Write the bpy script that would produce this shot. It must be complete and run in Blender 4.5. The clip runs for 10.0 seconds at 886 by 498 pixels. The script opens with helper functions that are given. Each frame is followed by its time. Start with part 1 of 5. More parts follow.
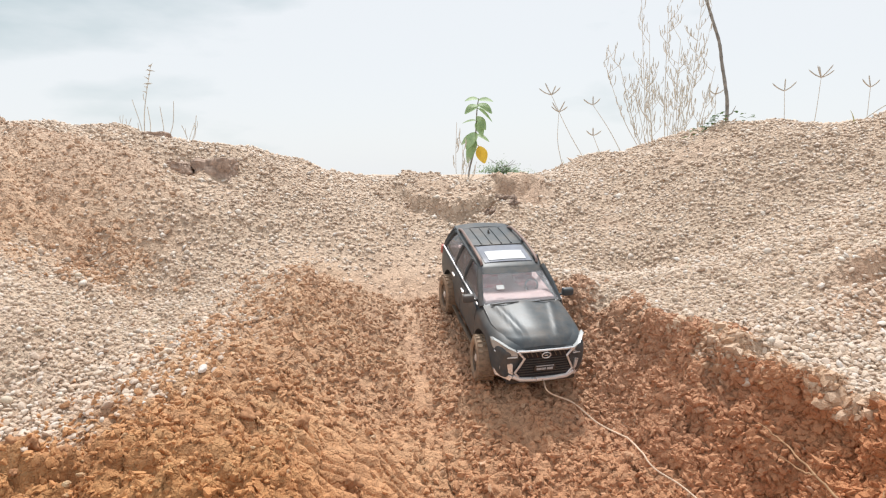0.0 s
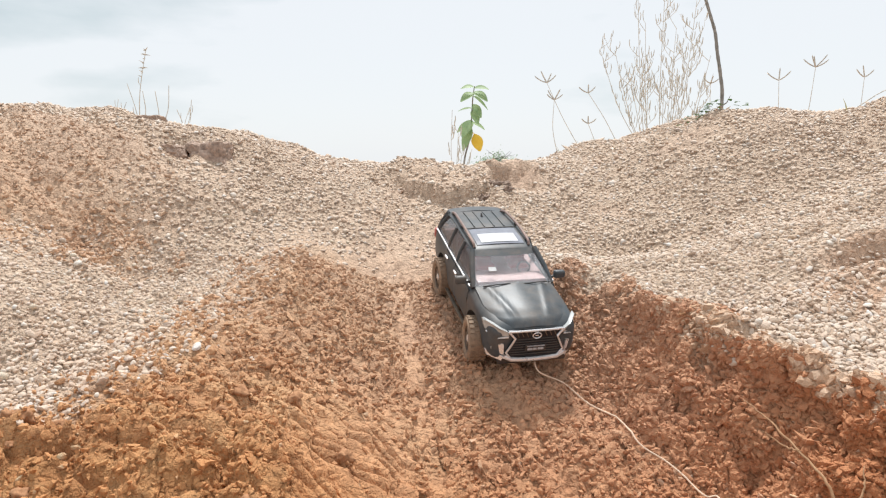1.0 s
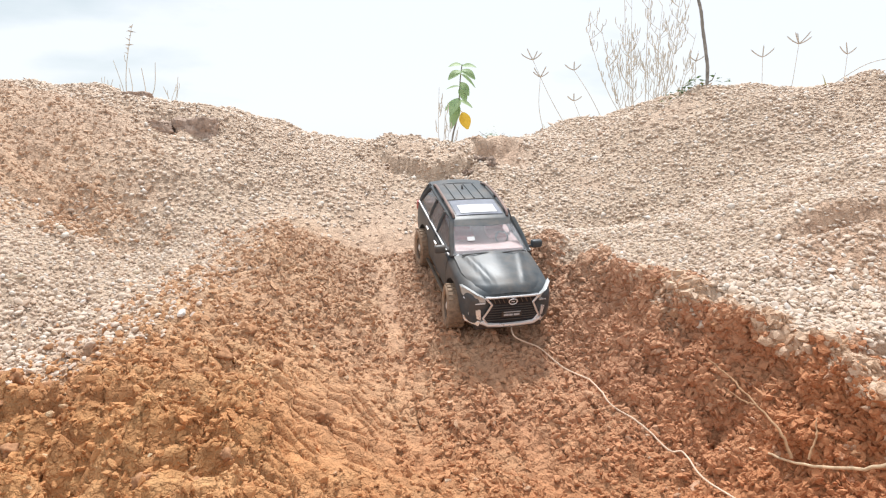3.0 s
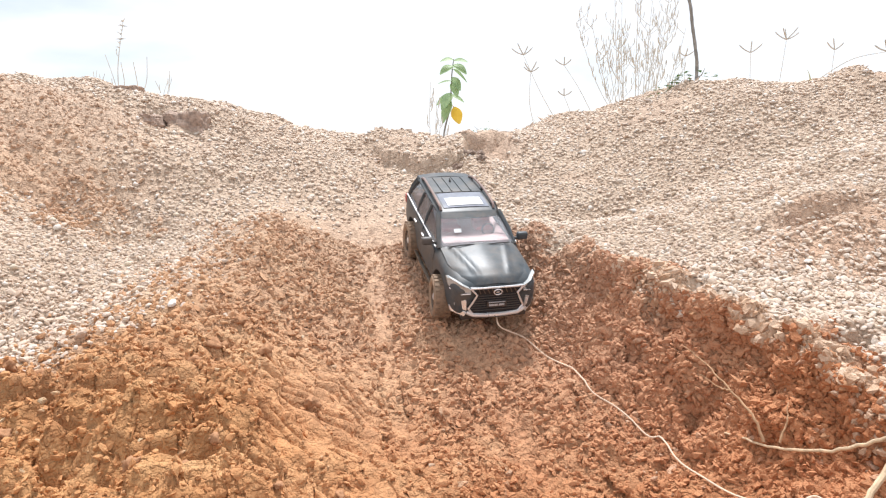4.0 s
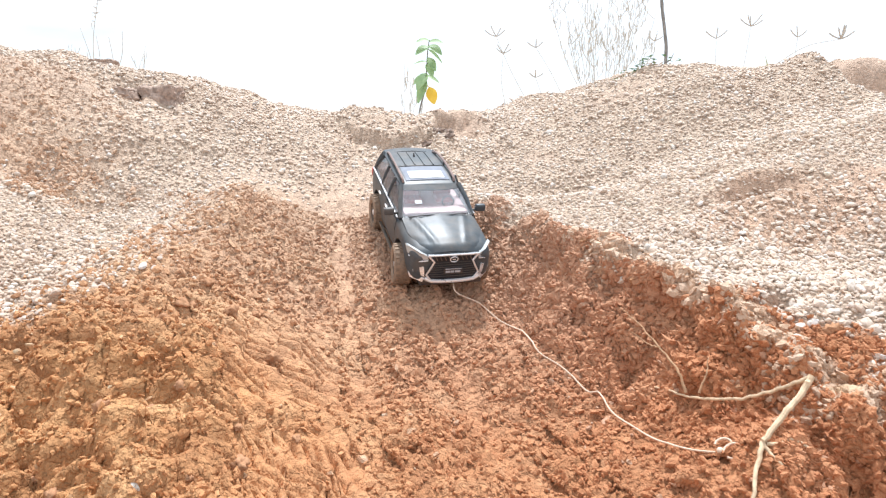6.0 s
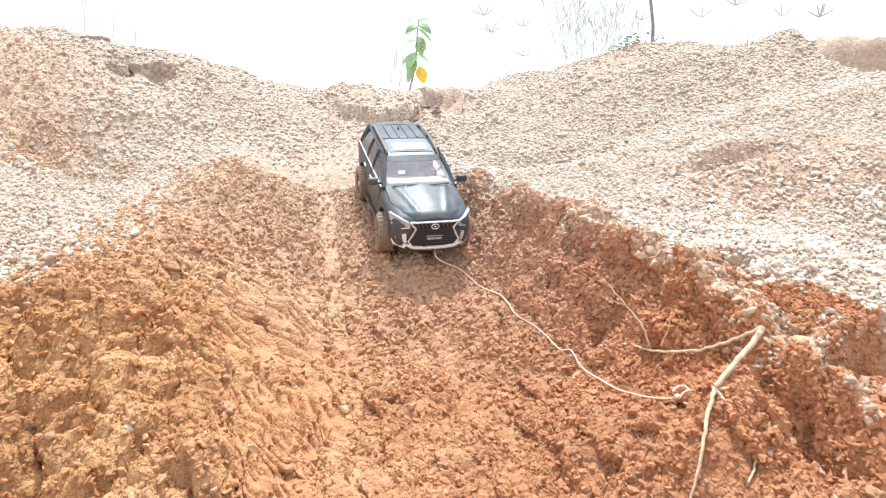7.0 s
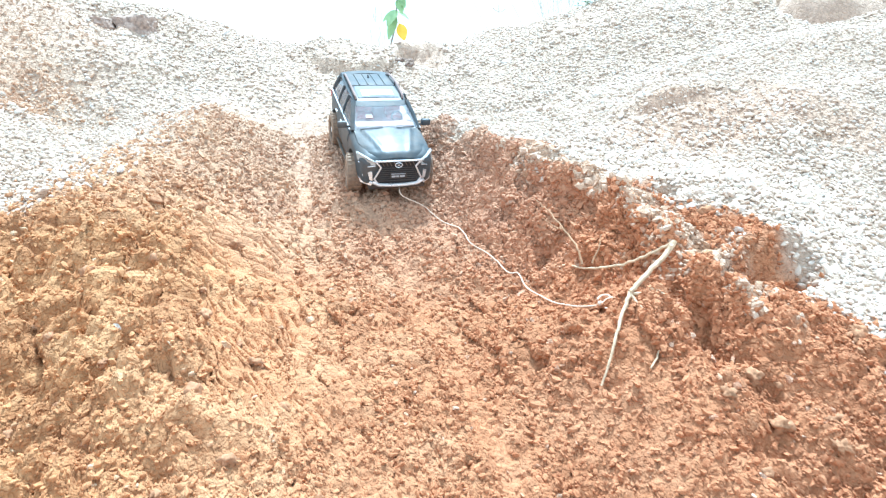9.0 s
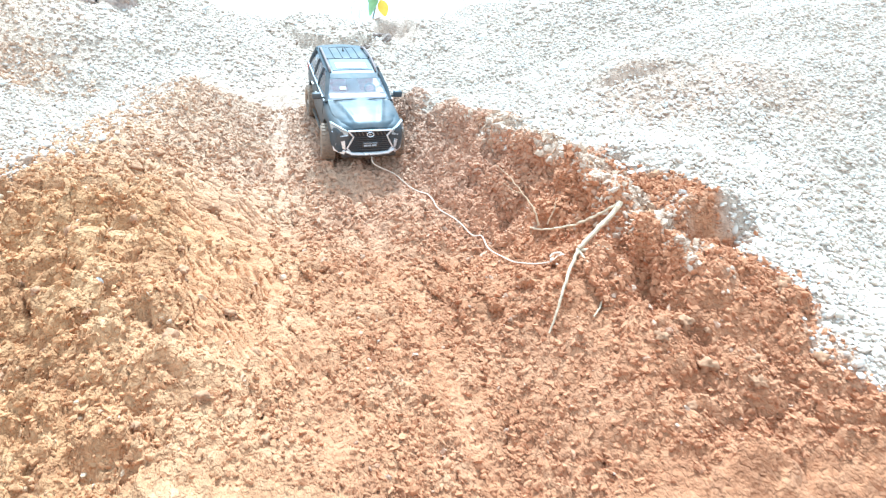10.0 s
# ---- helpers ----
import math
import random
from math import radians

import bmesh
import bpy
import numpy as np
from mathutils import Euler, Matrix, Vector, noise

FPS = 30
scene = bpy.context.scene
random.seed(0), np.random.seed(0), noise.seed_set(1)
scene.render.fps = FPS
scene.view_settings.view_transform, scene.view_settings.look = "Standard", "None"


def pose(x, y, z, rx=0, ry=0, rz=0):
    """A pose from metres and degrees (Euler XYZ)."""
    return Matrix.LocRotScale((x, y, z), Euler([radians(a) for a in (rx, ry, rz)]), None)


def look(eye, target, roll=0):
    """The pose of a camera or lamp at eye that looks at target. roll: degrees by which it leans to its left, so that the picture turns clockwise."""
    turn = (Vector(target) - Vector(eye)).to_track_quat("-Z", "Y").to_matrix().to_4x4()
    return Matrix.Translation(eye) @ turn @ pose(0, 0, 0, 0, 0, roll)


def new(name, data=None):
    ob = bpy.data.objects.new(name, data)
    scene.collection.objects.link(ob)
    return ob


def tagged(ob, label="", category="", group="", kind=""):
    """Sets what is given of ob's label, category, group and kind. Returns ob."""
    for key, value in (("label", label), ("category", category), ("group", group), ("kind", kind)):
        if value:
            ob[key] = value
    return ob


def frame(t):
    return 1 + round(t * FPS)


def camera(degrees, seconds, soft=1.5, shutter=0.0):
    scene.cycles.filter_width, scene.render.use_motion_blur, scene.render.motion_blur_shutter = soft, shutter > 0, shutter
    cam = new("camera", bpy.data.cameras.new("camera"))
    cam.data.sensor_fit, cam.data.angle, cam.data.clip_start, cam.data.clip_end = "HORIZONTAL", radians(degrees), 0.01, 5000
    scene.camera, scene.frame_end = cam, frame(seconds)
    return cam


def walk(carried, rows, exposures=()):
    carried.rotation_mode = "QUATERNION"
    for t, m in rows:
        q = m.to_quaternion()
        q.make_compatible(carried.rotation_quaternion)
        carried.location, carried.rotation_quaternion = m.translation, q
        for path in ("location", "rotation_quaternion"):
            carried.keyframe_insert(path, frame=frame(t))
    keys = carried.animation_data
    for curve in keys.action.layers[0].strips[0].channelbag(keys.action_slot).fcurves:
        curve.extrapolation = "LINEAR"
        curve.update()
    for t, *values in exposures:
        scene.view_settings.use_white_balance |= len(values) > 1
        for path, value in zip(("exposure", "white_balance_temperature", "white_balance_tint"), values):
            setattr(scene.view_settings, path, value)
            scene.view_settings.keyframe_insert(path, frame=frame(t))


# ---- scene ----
cam = camera(66.6, 10.0, 1.2, 0.5)
METRES, EYE, TILT, LEAN, TURN = 0.27, 0.42, -7.0, 0.0, 0.0
ROWS = [
    (0.0, 0.0, 0.0, 0.0, 0.0, 0.0, -0.0),
    (0.5, 0.0054, -0.0105, -0.017, -0.15, -0.3, -0.16),
    (1.0, 0.0134, -0.0217, -0.0349, -0.3, -0.74, -0.32),
    (1.5, 0.0257, -0.0332, -0.0518, -0.43, -1.26, -0.33),
    (2.0, 0.0387, -0.0477, -0.0649, -0.56, -1.75, -0.22),
    (2.5, 0.0534, -0.0658, -0.0746, -0.68, -2.01, -0.17),
    (4.0, 0.0989, -0.1325, -0.0933, -1.21, -2.61, -0.13),
    (4.5, 0.1163, -0.1602, -0.1001, -1.59, -2.85, -0.29),
    (5.0, 0.1371, -0.1937, -0.1092, -1.96, -3.17, -0.51),
    (5.5, 0.1603, -0.2319, -0.1202, -2.31, -3.51, -0.73),
    (7.0, 0.2375, -0.3886, -0.1989, -2.98, -5.29, -0.76),
    (7.5, 0.2637, -0.4517, -0.2296, -3.02, -6.0, -0.68),
    (8.0, 0.2921, -0.5162, -0.2568, -3.12, -6.65, -0.62),
    (8.5, 0.3231, -0.5814, -0.2828, -3.27, -7.38, -0.57),
    (9.0, 0.3563, -0.6469, -0.3009, -3.52, -8.14, -0.58),
    (9.5, 0.3934, -0.7246, -0.3218, -3.97, -8.91, -0.61),
    (10.0, 0.4358, -0.8103, -0.343, -4.38, -9.8, -0.63),
]
EXPOSURES = [(0.0, -0.16, 6250, 9), (2.5, -0.05, 6150, 9), (4.5, 0.16, 6000, 11), (5.5, 0.22, 5800, 9), (7.0, 0.49, 5650, 5), (8.0, 0.68, 5150, -2), (9.0, 0.85, 4720, -7), (10.0, 0.95, 4520, -9)]
walk(cam, [(t, pose(0, 0, EYE, TILT, LEAN, TURN) @ pose(METRES * x, METRES * y, METRES * z, 90 + pitch, roll, yaw)) for t, x, y, z, yaw, pitch, roll in ROWS], EXPOSURES)

# ---- sky and sun: bright thin overcast, the sun behind it, ahead and high ----
SUN_AZ, SUN_EL = 6.0, 64.0  # degrees from +y towards +x, and above the horizon
world = bpy.data.worlds.new("sky")
scene.world = world
world.use_nodes = True
wn, wl = world.node_tree.nodes, world.node_tree.links
wn.clear()
w_out = wn.new("ShaderNodeOutputWorld")
w_sky = wn.new("ShaderNodeTexSky")
w_sky.sky_type, w_sky.sun_disc = "NISHITA", False
w_sky.sun_elevation, w_sky.sun_rotation = radians(SUN_EL), radians(SUN_AZ)
w_blue = wn.new("ShaderNodeBackground")
w_blue.inputs["Strength"].default_value = 0.1
wl.new(w_sky.outputs[0], w_blue.inputs["Color"])
w_co = wn.new("ShaderNodeTexCoord")
w_map = wn.new("ShaderNodeMapping")
w_map.inputs["Scale"].default_value = (1.0, 1.0, 3.2)
w_map.inputs["Location"].default_value = (0.35, 0.0, 0.2)
wl.new(w_co.outputs["Generated"], w_map.inputs["Vector"])
w_noise = wn.new("ShaderNodeTexNoise")
w_noise.inputs["Scale"].default_value, w_noise.inputs["Detail"].default_value = 2.3, 6.0
w_noise.inputs["Roughness"].default_value = 0.5
wl.new(w_map.outputs[0], w_noise.inputs["Vector"])
w_ramp = wn.new("ShaderNodeValToRGB")
w_ramp.color_ramp.elements[0].position, w_ramp.color_ramp.elements[0].color = 0.14, (0.56, 0.66, 0.665, 1)
w_ramp.color_ramp.elements[1].position, w_ramp.color_ramp.elements[1].color = 0.38, (1.0, 1.0, 0.99, 1)
w_dot = wn.new("ShaderNodeVectorMath")  # a grey cloud bank high on the left
w_dot.operation = "DOT_PRODUCT"
wl.new(w_co.outputs["Generated"], w_dot.inputs[0])
w_dot.inputs[1].default_value = Vector((-.52, 1.0, .42)).normalized()
w_bank = wn.new("ShaderNodeMapRange")
w_bank.inputs["From Min"].default_value, w_bank.inputs["From Max"].default_value = 0.91, 1.0
w_bank.inputs["To Min"].default_value, w_bank.inputs["To Max"].default_value = 0.0, 0.33
wl.new(w_dot.outputs["Value"], w_bank.inputs["Value"])
w_sub = wn.new("ShaderNodeMath")
w_sub.operation = "SUBTRACT"
wl.new(w_noise.outputs[0], w_sub.inputs[0])
wl.new(w_bank.outputs[0], w_sub.inputs[1])
wl.new(w_sub.outputs[0], w_ramp.inputs[0])
w_cloud = wn.new("ShaderNodeBackground")
w_cloud.inputs["Strength"].default_value = 1.06
wl.new(w_ramp.outputs[0], w_cloud.inputs["Color"])
w_mix = wn.new("ShaderNodeMixShader")
w_mix.inputs[0].default_value = 0.88
wl.new(w_blue.outputs[0], w_mix.inputs[1])
wl.new(w_cloud.outputs[0], w_mix.inputs[2])
wl.new(w_mix.outputs[0], w_out.inputs["Surface"])
sun_data = bpy.data.lights.new("sun", "SUN")
sun_data.energy, sun_data.angle, sun_data.color = 5.0, radians(7), (1.0, 0.96, 0.9)
sun = new("sun", sun_data)
a, e = radians(SUN_AZ), radians(SUN_EL)
sun.matrix_world = look((2 * math.sin(a), 2 * math.cos(a), 3), (2 * math.sin(a) - math.sin(a) * math.cos(e), 2 * math.cos(a) - math.cos(a) * math.cos(e), 3 - math.sin(e)))


# ---- materials ----
def material(name):
    m = bpy.data.materials.new(name)
    m.use_nodes = True
    return m, m.node_tree.nodes, m.node_tree.links, m.node_tree.nodes["Principled BSDF"]


def noise_node(nodes, links, scale, detail=4.0, rough=0.55, coord="Object", vector=None):
    n = nodes.new("ShaderNodeTexNoise")
    n.inputs["Scale"].default_value, n.inputs["Detail"].default_value, n.inputs["Roughness"].default_value = scale, detail, rough
    if vector is None:
        c = nodes.new("ShaderNodeTexCoord")
        vector = c.outputs[coord]
    links.new(vector, n.inputs["Vector"])
    return n


def ramp_node(nodes, links, source, stops):
    r = nodes.new("ShaderNodeValToRGB")
    while len(r.color_ramp.elements) < len(stops):
        r.color_ramp.elements.new(0.5)
    for el, (p, c) in zip(r.color_ramp.elements, stops):
        el.position, el.color = p, (*c, 1) if len(c) == 3 else c
    links.new(source, r.inputs[0])
    return r


def mix_node(nodes, links, fac, a, b, mode="MIX"):
    m = nodes.new("ShaderNodeMix")
    m.data_type, m.blend_type = "RGBA", mode
    for socket, v in ((m.inputs["Factor"], fac), (m.inputs[6], a), (m.inputs[7], b)):
        if isinstance(v, (int, float)):
            socket.default_value = v
        elif isinstance(v, tuple):
            socket.default_value = (*v, 1)
        else:
            links.new(v, socket)
    return m.outputs[2]


def bump_node(nodes, links, height, distance, bsdf, strength=1.0):
    b = nodes.new("ShaderNodeBump")
    b.inputs["Distance"].default_value, b.inputs["Strength"].default_value = distance, strength
    links.new(height, b.inputs["Height"])
    links.new(b.outputs[0], bsdf.inputs["Normal"])
    return b


GREY = lambda v: (v, v, v)


def up_slope(n, l):
    """Up the slope the earth is drier and paler: how much, by the distance up it."""
    co = n.new("ShaderNodeTexCoord")
    xyz = n.new("ShaderNodeSeparateXYZ")
    l.new(co.outputs["Object"], xyz.inputs[0])
    up = n.new("ShaderNodeMapRange")
    for k, v in (("From Min", 0.42), ("From Max", 0.93), ("To Min", 0.0), ("To Max", 0.84)):
        up.inputs[k].default_value = v
    l.new(xyz.outputs["Y"], up.inputs["Value"])
    return up.outputs[0]


def side_tone(n, l, color):
    """The earth of the left mound is yellower, that of the right bank redder."""
    co = n.new("ShaderNodeTexCoord")
    xyz = n.new("ShaderNodeSeparateXYZ")
    l.new(co.outputs["Object"], xyz.inputs[0])
    r = n.new("ShaderNodeMapRange")
    for k, v in (("From Min", -0.14), ("From Max", 0.26), ("To Min", 0.0), ("To Max", 1.0)):
        r.inputs[k].default_value = v
    l.new(xyz.outputs["X"], r.inputs["Value"])
    tone = ramp_node(n, l, r.outputs[0], [(0.0, (1.08, 1.13, 1.05)), (0.5, (1.02, 1.02, 1.05)), (1.0, (0.95, 0.875, 0.885))])
    return mix_node(n, l, 1.0, color, tone.outputs[0], "MULTIPLY")


def dust_patches(n, l, color, pale=(0.56, 0.315, 0.165), dark=(0.28, 0.125, 0.06)):
    """Drier, paler patches and damper, darker ones over the bare earth, a hand's breadth wide."""
    a = noise_node(n, l, 14, 5, 0.6)
    f = ramp_node(n, l, a.outputs[0], [(0.48, GREY(0.0)), (0.70, GREY(0.55))])
    g = ramp_node(n, l, a.outputs[0], [(0.30, GREY(0.32)), (0.45, GREY(0.0))])
    return mix_node(n, l, g.outputs[0], mix_node(n, l, f.outputs[0], color, pale), dark)


def ground_material():
    m, n, l, p = material("earth_and_gravel")
    attr = n.new("ShaderNodeAttribute")
    attr.attribute_name = "soil"
    broad = noise_node(n, l, 7, 4)
    mid = noise_node(n, l, 55, 5, 0.6)
    fine = noise_node(n, l, 420, 5, 0.65)
    warp = noise_node(n, l, 150, 2)
    co = n.new("ShaderNodeTexCoord")
    bent = mix_node(n, l, 0.012, co.outputs["Object"], warp.outputs["Color"], "ADD")
    grit, heights = [], None
    for scale, weight in ((165, 1.0), (300, 0.6)):  # crumbs of two sizes
        v = n.new("ShaderNodeTexVoronoi")
        v.inputs["Scale"].default_value = scale
        l.new(bent, v.inputs["Vector"])
        dome = ramp_node(n, l, v.outputs["Distance"], [(0.0, GREY(weight)), (0.35, GREY(.8 * weight)), (0.62, GREY(.3 * weight)), (0.85, GREY(0.0))])
        dome.color_ramp.interpolation = "EASE"
        heights = dome.outputs[0] if heights is None else mix_node(n, l, 1.0, heights, dome.outputs[0], "ADD")
        grit.append(v)
    heights = mix_node(n, l, 0.6, heights, fine.outputs[0], "ADD")
    # darker than the crumbs on top, so shade in their gaps is coloured in
    soil_a = ramp_node(n, l, broad.outputs[0], [(0.3, (0.338, 0.151, 0.067)), (0.5, (0.432, 0.206, 0.093)), (0.72, (0.498, 0.260, 0.126))])
    soil_b = ramp_node(n, l, mid.outputs[0], [(0.32, (0.291, 0.126, 0.055)), (0.5, (0.423, 0.202, 0.091)), (0.7, (0.517, 0.281, 0.141))])
    soil = mix_node(n, l, 0.5, soil_a.outputs[0], soil_b.outputs[0])
    soil = dust_patches(n, l, soil)
    pressed = n.new("ShaderNodeAttribute")  # fine dust pressed flat by the wheels
    pressed.attribute_name = "pressed"
    soil = mix_node(n, l, pressed.outputs["Fac"], soil, (0.485, 0.232, 0.110))
    soil = mix_node(n, l, up_slope(n, l), side_tone(n, l, soil), (0.57, 0.435, 0.335))
    crust = n.new("ShaderNodeAttribute")  # the pale dry crust of the crest
    crust.attribute_name = "dry"
    soil = mix_node(n, l, crust.outputs["Fac"], soil, (0.56, 0.385, 0.265))
    grav = ramp_node(n, l, mid.outputs[0], [(0.3, (0.44, 0.325, 0.24)), (0.55, (0.53, 0.405, 0.305)), (0.75, (0.61, 0.49, 0.38))])
    base = mix_node(n, l, attr.outputs["Fac"], grav.outputs[0], soil)
    sep = n.new("ShaderNodeSeparateColor")
    l.new(grit[0].outputs["Color"], sep.inputs[0])
    speck = ramp_node(n, l, sep.outputs[0], [(0.0, GREY(0.80)), (0.55, GREY(1.0)), (1.0, GREY(1.18))])
    l.new(mix_node(n, l, 0.8, base, speck.outputs[0], "MULTIPLY"), p.inputs["Base Color"])
    p.inputs["Roughness"].default_value = 0.93
    p.inputs["Specular IOR Level"].default_value = 0.25
    flatter = ramp_node(n, l, pressed.outputs["Fac"], [(0.0, GREY(1.0)), (1.0, GREY(0.3))])
    bump_node(n, l, mix_node(n, l, 1.0, heights, flatter.outputs[0], "MULTIPLY"), 0.0020, p, 1.0)
    return m


def pebble_material(name, stops, rough=0.75, coat=(0.60, 0.462, 0.345), relief=0.0006, dry=False):
    m, n, l, p = material(name)
    g = n.new("ShaderNodeNewGeometry")
    r = ramp_node(n, l, g.outputs["Random Per Island"], stops)
    dust = noise_node(n, l, 130, 4)
    d = ramp_node(n, l, dust.outputs[0], [(0.38, GREY(0.0)), (0.68, GREY(0.75))])
    fine = noise_node(n, l, 900, 3)
    c = mix_node(n, l, d.outputs[0], r.outputs[0], coat)
    if dry:  # as the ground, paler up the slope
        c = mix_node(n, l, up_slope(n, l), side_tone(n, l, dust_patches(n, l, c)), (0.57, 0.435, 0.335))
    sp = ramp_node(n, l, fine.outputs[0], [(0.3, GREY(0.8)), (0.7, GREY(1.15))])
    l.new(mix_node(n, l, 0.6, c, sp.outputs[0], "MULTIPLY"), p.inputs["Base Color"])
    p.inputs["Roughness"].default_value = rough
    p.inputs["Specular IOR Level"].default_value = 0.3
    bump_node(n, l, fine.outputs[0], relief, p, 0.7)
    return m


def stone_material():
    m, n, l, p = material("loose_stone")
    g = n.new("ShaderNodeObjectInfo")
    r = ramp_node(n, l, g.outputs["Random"], [(0.0, (0.62, 0.52, 0.40)), (0.35, (0.72, 0.64, 0.53)), (0.6, (0.55, 0.40, 0.28)), (0.85, (0.66, 0.60, 0.54)), (1.0, (0.78, 0.73, 0.66))])
    fine = noise_node(n, l, 260, 5)
    sp = ramp_node(n, l, fine.outputs[0], [(0.3, (0.72, 0.62, 0.5)), (0.6, GREY(1.0))])
    l.new(mix_node(n, l, 0.7, r.outputs[0], sp.outputs[0], "MULTIPLY"), p.inputs["Base Color"])
    p.inputs["Roughness"].default_value = 0.7
    bump_node(n, l, fine.outputs[0], 0.001, p, 0.5)
    return m


def plain(name, color, rough=0.5, metal=0.0, spread=0.15, scale=120, dust=0.0, coat=0.0, bump=0.0, spec=0.5):
    """A surface with a little uneven tone, and with dry dust lying on it in patches."""
    m, n, l, p = material(name)
    no = noise_node(n, l, scale, 5, 0.6)
    lo, hi = tuple(c * (1 - spread) for c in color), tuple(min(1, c * (1 + spread)) for c in color)
    c = ramp_node(n, l, no.outputs[0], [(0.3, lo), (0.7, hi)]).outputs[0]
    if dust:
        dn = noise_node(n, l, 38, 6, 0.7)
        dr = ramp_node(n, l, dn.outputs[0], [(0.42, GREY(dust * 0.25)), (0.72, GREY(dust))])
        c = mix_node(n, l, dr.outputs[0], c, (0.46, 0.32, 0.21))
        rr = ramp_node(n, l, dr.outputs[0], [(0.0, GREY(rough)), (1.0, GREY(0.9))])
        l.new(rr.outputs[0], p.inputs["Roughness"])
    else:
        p.inputs["Roughness"].default_value = rough
    l.new(c, p.inputs["Base Color"])
    p.inputs["Metallic"].default_value = metal
    p.inputs["Coat Weight"].default_value = coat
    p.inputs["Specular IOR Level"].default_value = spec
    if bump:
        bump_node(n, l, no.outputs[0], bump, p, 0.7)
    return m


def glass(name, tint, rough=0.04, dust=(0.06, 0.20)):
    m, n, l, p = material(name)
    p.inputs["Base Color"].default_value = (*tint, 1)
    p.inputs["Transmission Weight"].default_value = 1.0
    p.inputs["IOR"].default_value = 1.45
    no = noise_node(n, l, 60, 5, 0.7)
    r = ramp_node(n, l, no.outputs[0], [(0.4, GREY(rough)), (0.75, GREY(rough + 0.22))])
    l.new(r.outputs[0], p.inputs["Roughness"])
    film = n.new("ShaderNodeBsdfDiffuse")  # a pale film on the pane: thin dust, plus sky reflection painted in
    film.inputs["Color"].default_value = (0.62, 0.60, 0.62, 1)
    s = n.new("ShaderNodeMixShader")
    f = ramp_node(n, l, no.outputs[0], [(0.3, GREY(dust[0])), (0.75, GREY(dust[1]))])
    l.new(f.outputs[0], s.inputs[0])
    l.new(p.outputs[0], s.inputs[1])
    l.new(film.outputs[0], s.inputs[2])
    l.new(s.outputs[0], n["Material Output"].inputs["Surface"])
    return m


def leaf_material(name, lo, hi):
    m, n, l, p = material(name)
    no = noise_node(n, l, 30, 4)
    c = ramp_node(n, l, no.outputs[0], [(0.3, lo), (0.7, hi)])
    l.new(c.outputs[0], p.inputs["Base Color"])
    p.inputs["Roughness"].default_value = 0.55
    p.inputs["Subsurface Weight"].default_value = 0.0
    t = n.new("ShaderNodeBsdfTranslucent")
    l.new(c.outputs[0], t.inputs["Color"])
    s = n.new("ShaderNodeMixShader")
    s.inputs[0].default_value = 0.4
    l.new(p.outputs[0], s.inputs[1])
    l.new(t.outputs[0], s.inputs[2])
    l.new(s.outputs[0], n["Material Output"].inputs["Surface"])
    return m


M_GROUND = ground_material()
M_PEBBLE = pebble_material("gravel_pebbles", [(0.0, (0.526, 0.394, 0.304)), (0.2, (0.634, 0.529, 0.435)), (0.45, (0.576, 0.453, 0.359)), (0.62, (0.683, 0.621, 0.549)), (0.8, (0.476, 0.335, 0.248)), (0.92, (0.609, 0.508, 0.435)), (1.0, (0.708, 0.679, 0.644))])
M_CRUMB = pebble_material("soil_crumbs", [(0.0, (0.427, 0.200, 0.091)), (0.5, (0.494, 0.239, 0.109)), (0.97, (0.551, 0.285, 0.138)), (1.0, (0.627, 0.488, 0.349))], 0.93, (0.52, 0.232, 0.104), 0.002, True)
M_DRYCRUMB = pebble_material("dry_crumbs", [(0.0, (0.48, 0.300, 0.185)), (0.5, (0.56, 0.375, 0.25)), (1.0, (0.66, 0.50, 0.37))], 0.93, (0.58, 0.41, 0.29), 0.002)
M_STONE = stone_material()
M_CLOD = plain("dry_clod", (0.40, 0.212, 0.113), 0.95, spread=0.25, scale=4, bump=0.0, spec=0.2)
M_PALECLOD = plain("pale_earth_clod", (0.52, 0.365, 0.235), 0.95, spread=0.3, scale=4, bump=0.0, spec=0.2)
M_BLOCK = plain("hard_earth", (0.37, 0.275, 0.22), 0.95, spread=0.4, scale=150, bump=0.003, spec=0.2)
M_PAINT = plain("black_car_paint", (0.034, 0.054, 0.070), 0.36, spread=0.2, dust=0.24, spec=0.24)
M_TRIM = plain("black_plastic", (0.020, 0.022, 0.026), 0.5, dust=0.18)
M_GRILLE = plain("grille_mesh", (0.02, 0.024, 0.03), 0.35, metal=0.4)
M_CHROME = plain("dusty_chrome", (0.80, 0.81, 0.83), 0.25, metal=0.55, spread=0.06, dust=0.12)
M_LAMP = plain("headlamp_lens", (0.40, 0.42, 0.42), 0.12, spread=0.12, scale=400, dust=0.15, coat=1.0)
M_TYRE = plain("muddy_rubber", (0.20, 0.145, 0.105), 0.9, spread=0.45, scale=300, dust=0.7, bump=0.0006)
M_RIM = plain("dusty_rim", (0.10, 0.095, 0.09), 0.4, metal=0.7, dust=0.55)
M_SEAT = plain("red_seat", (0.46, 0.13, 0.11), 0.6, spread=0.15)
M_DASH = plain("pink_dashboard", (0.56, 0.36, 0.33), 0.6)
M_RAIL = plain("copper_roof_rail", (0.25, 0.175, 0.16), 0.35, metal=0.5, dust=0.2)
M_GLASS = glass("car_glass", (0.80, 0.85, 0.88))
M_SIDEGLASS = glass("tinted_side_glass", (0.34, 0.34, 0.37), 0.04, (0.02, 0.10))
M_DARKGLASS = plain("sunroof_glass", (0.20, 0.22, 0.27), 0.08, coat=1.0, dust=0.10)
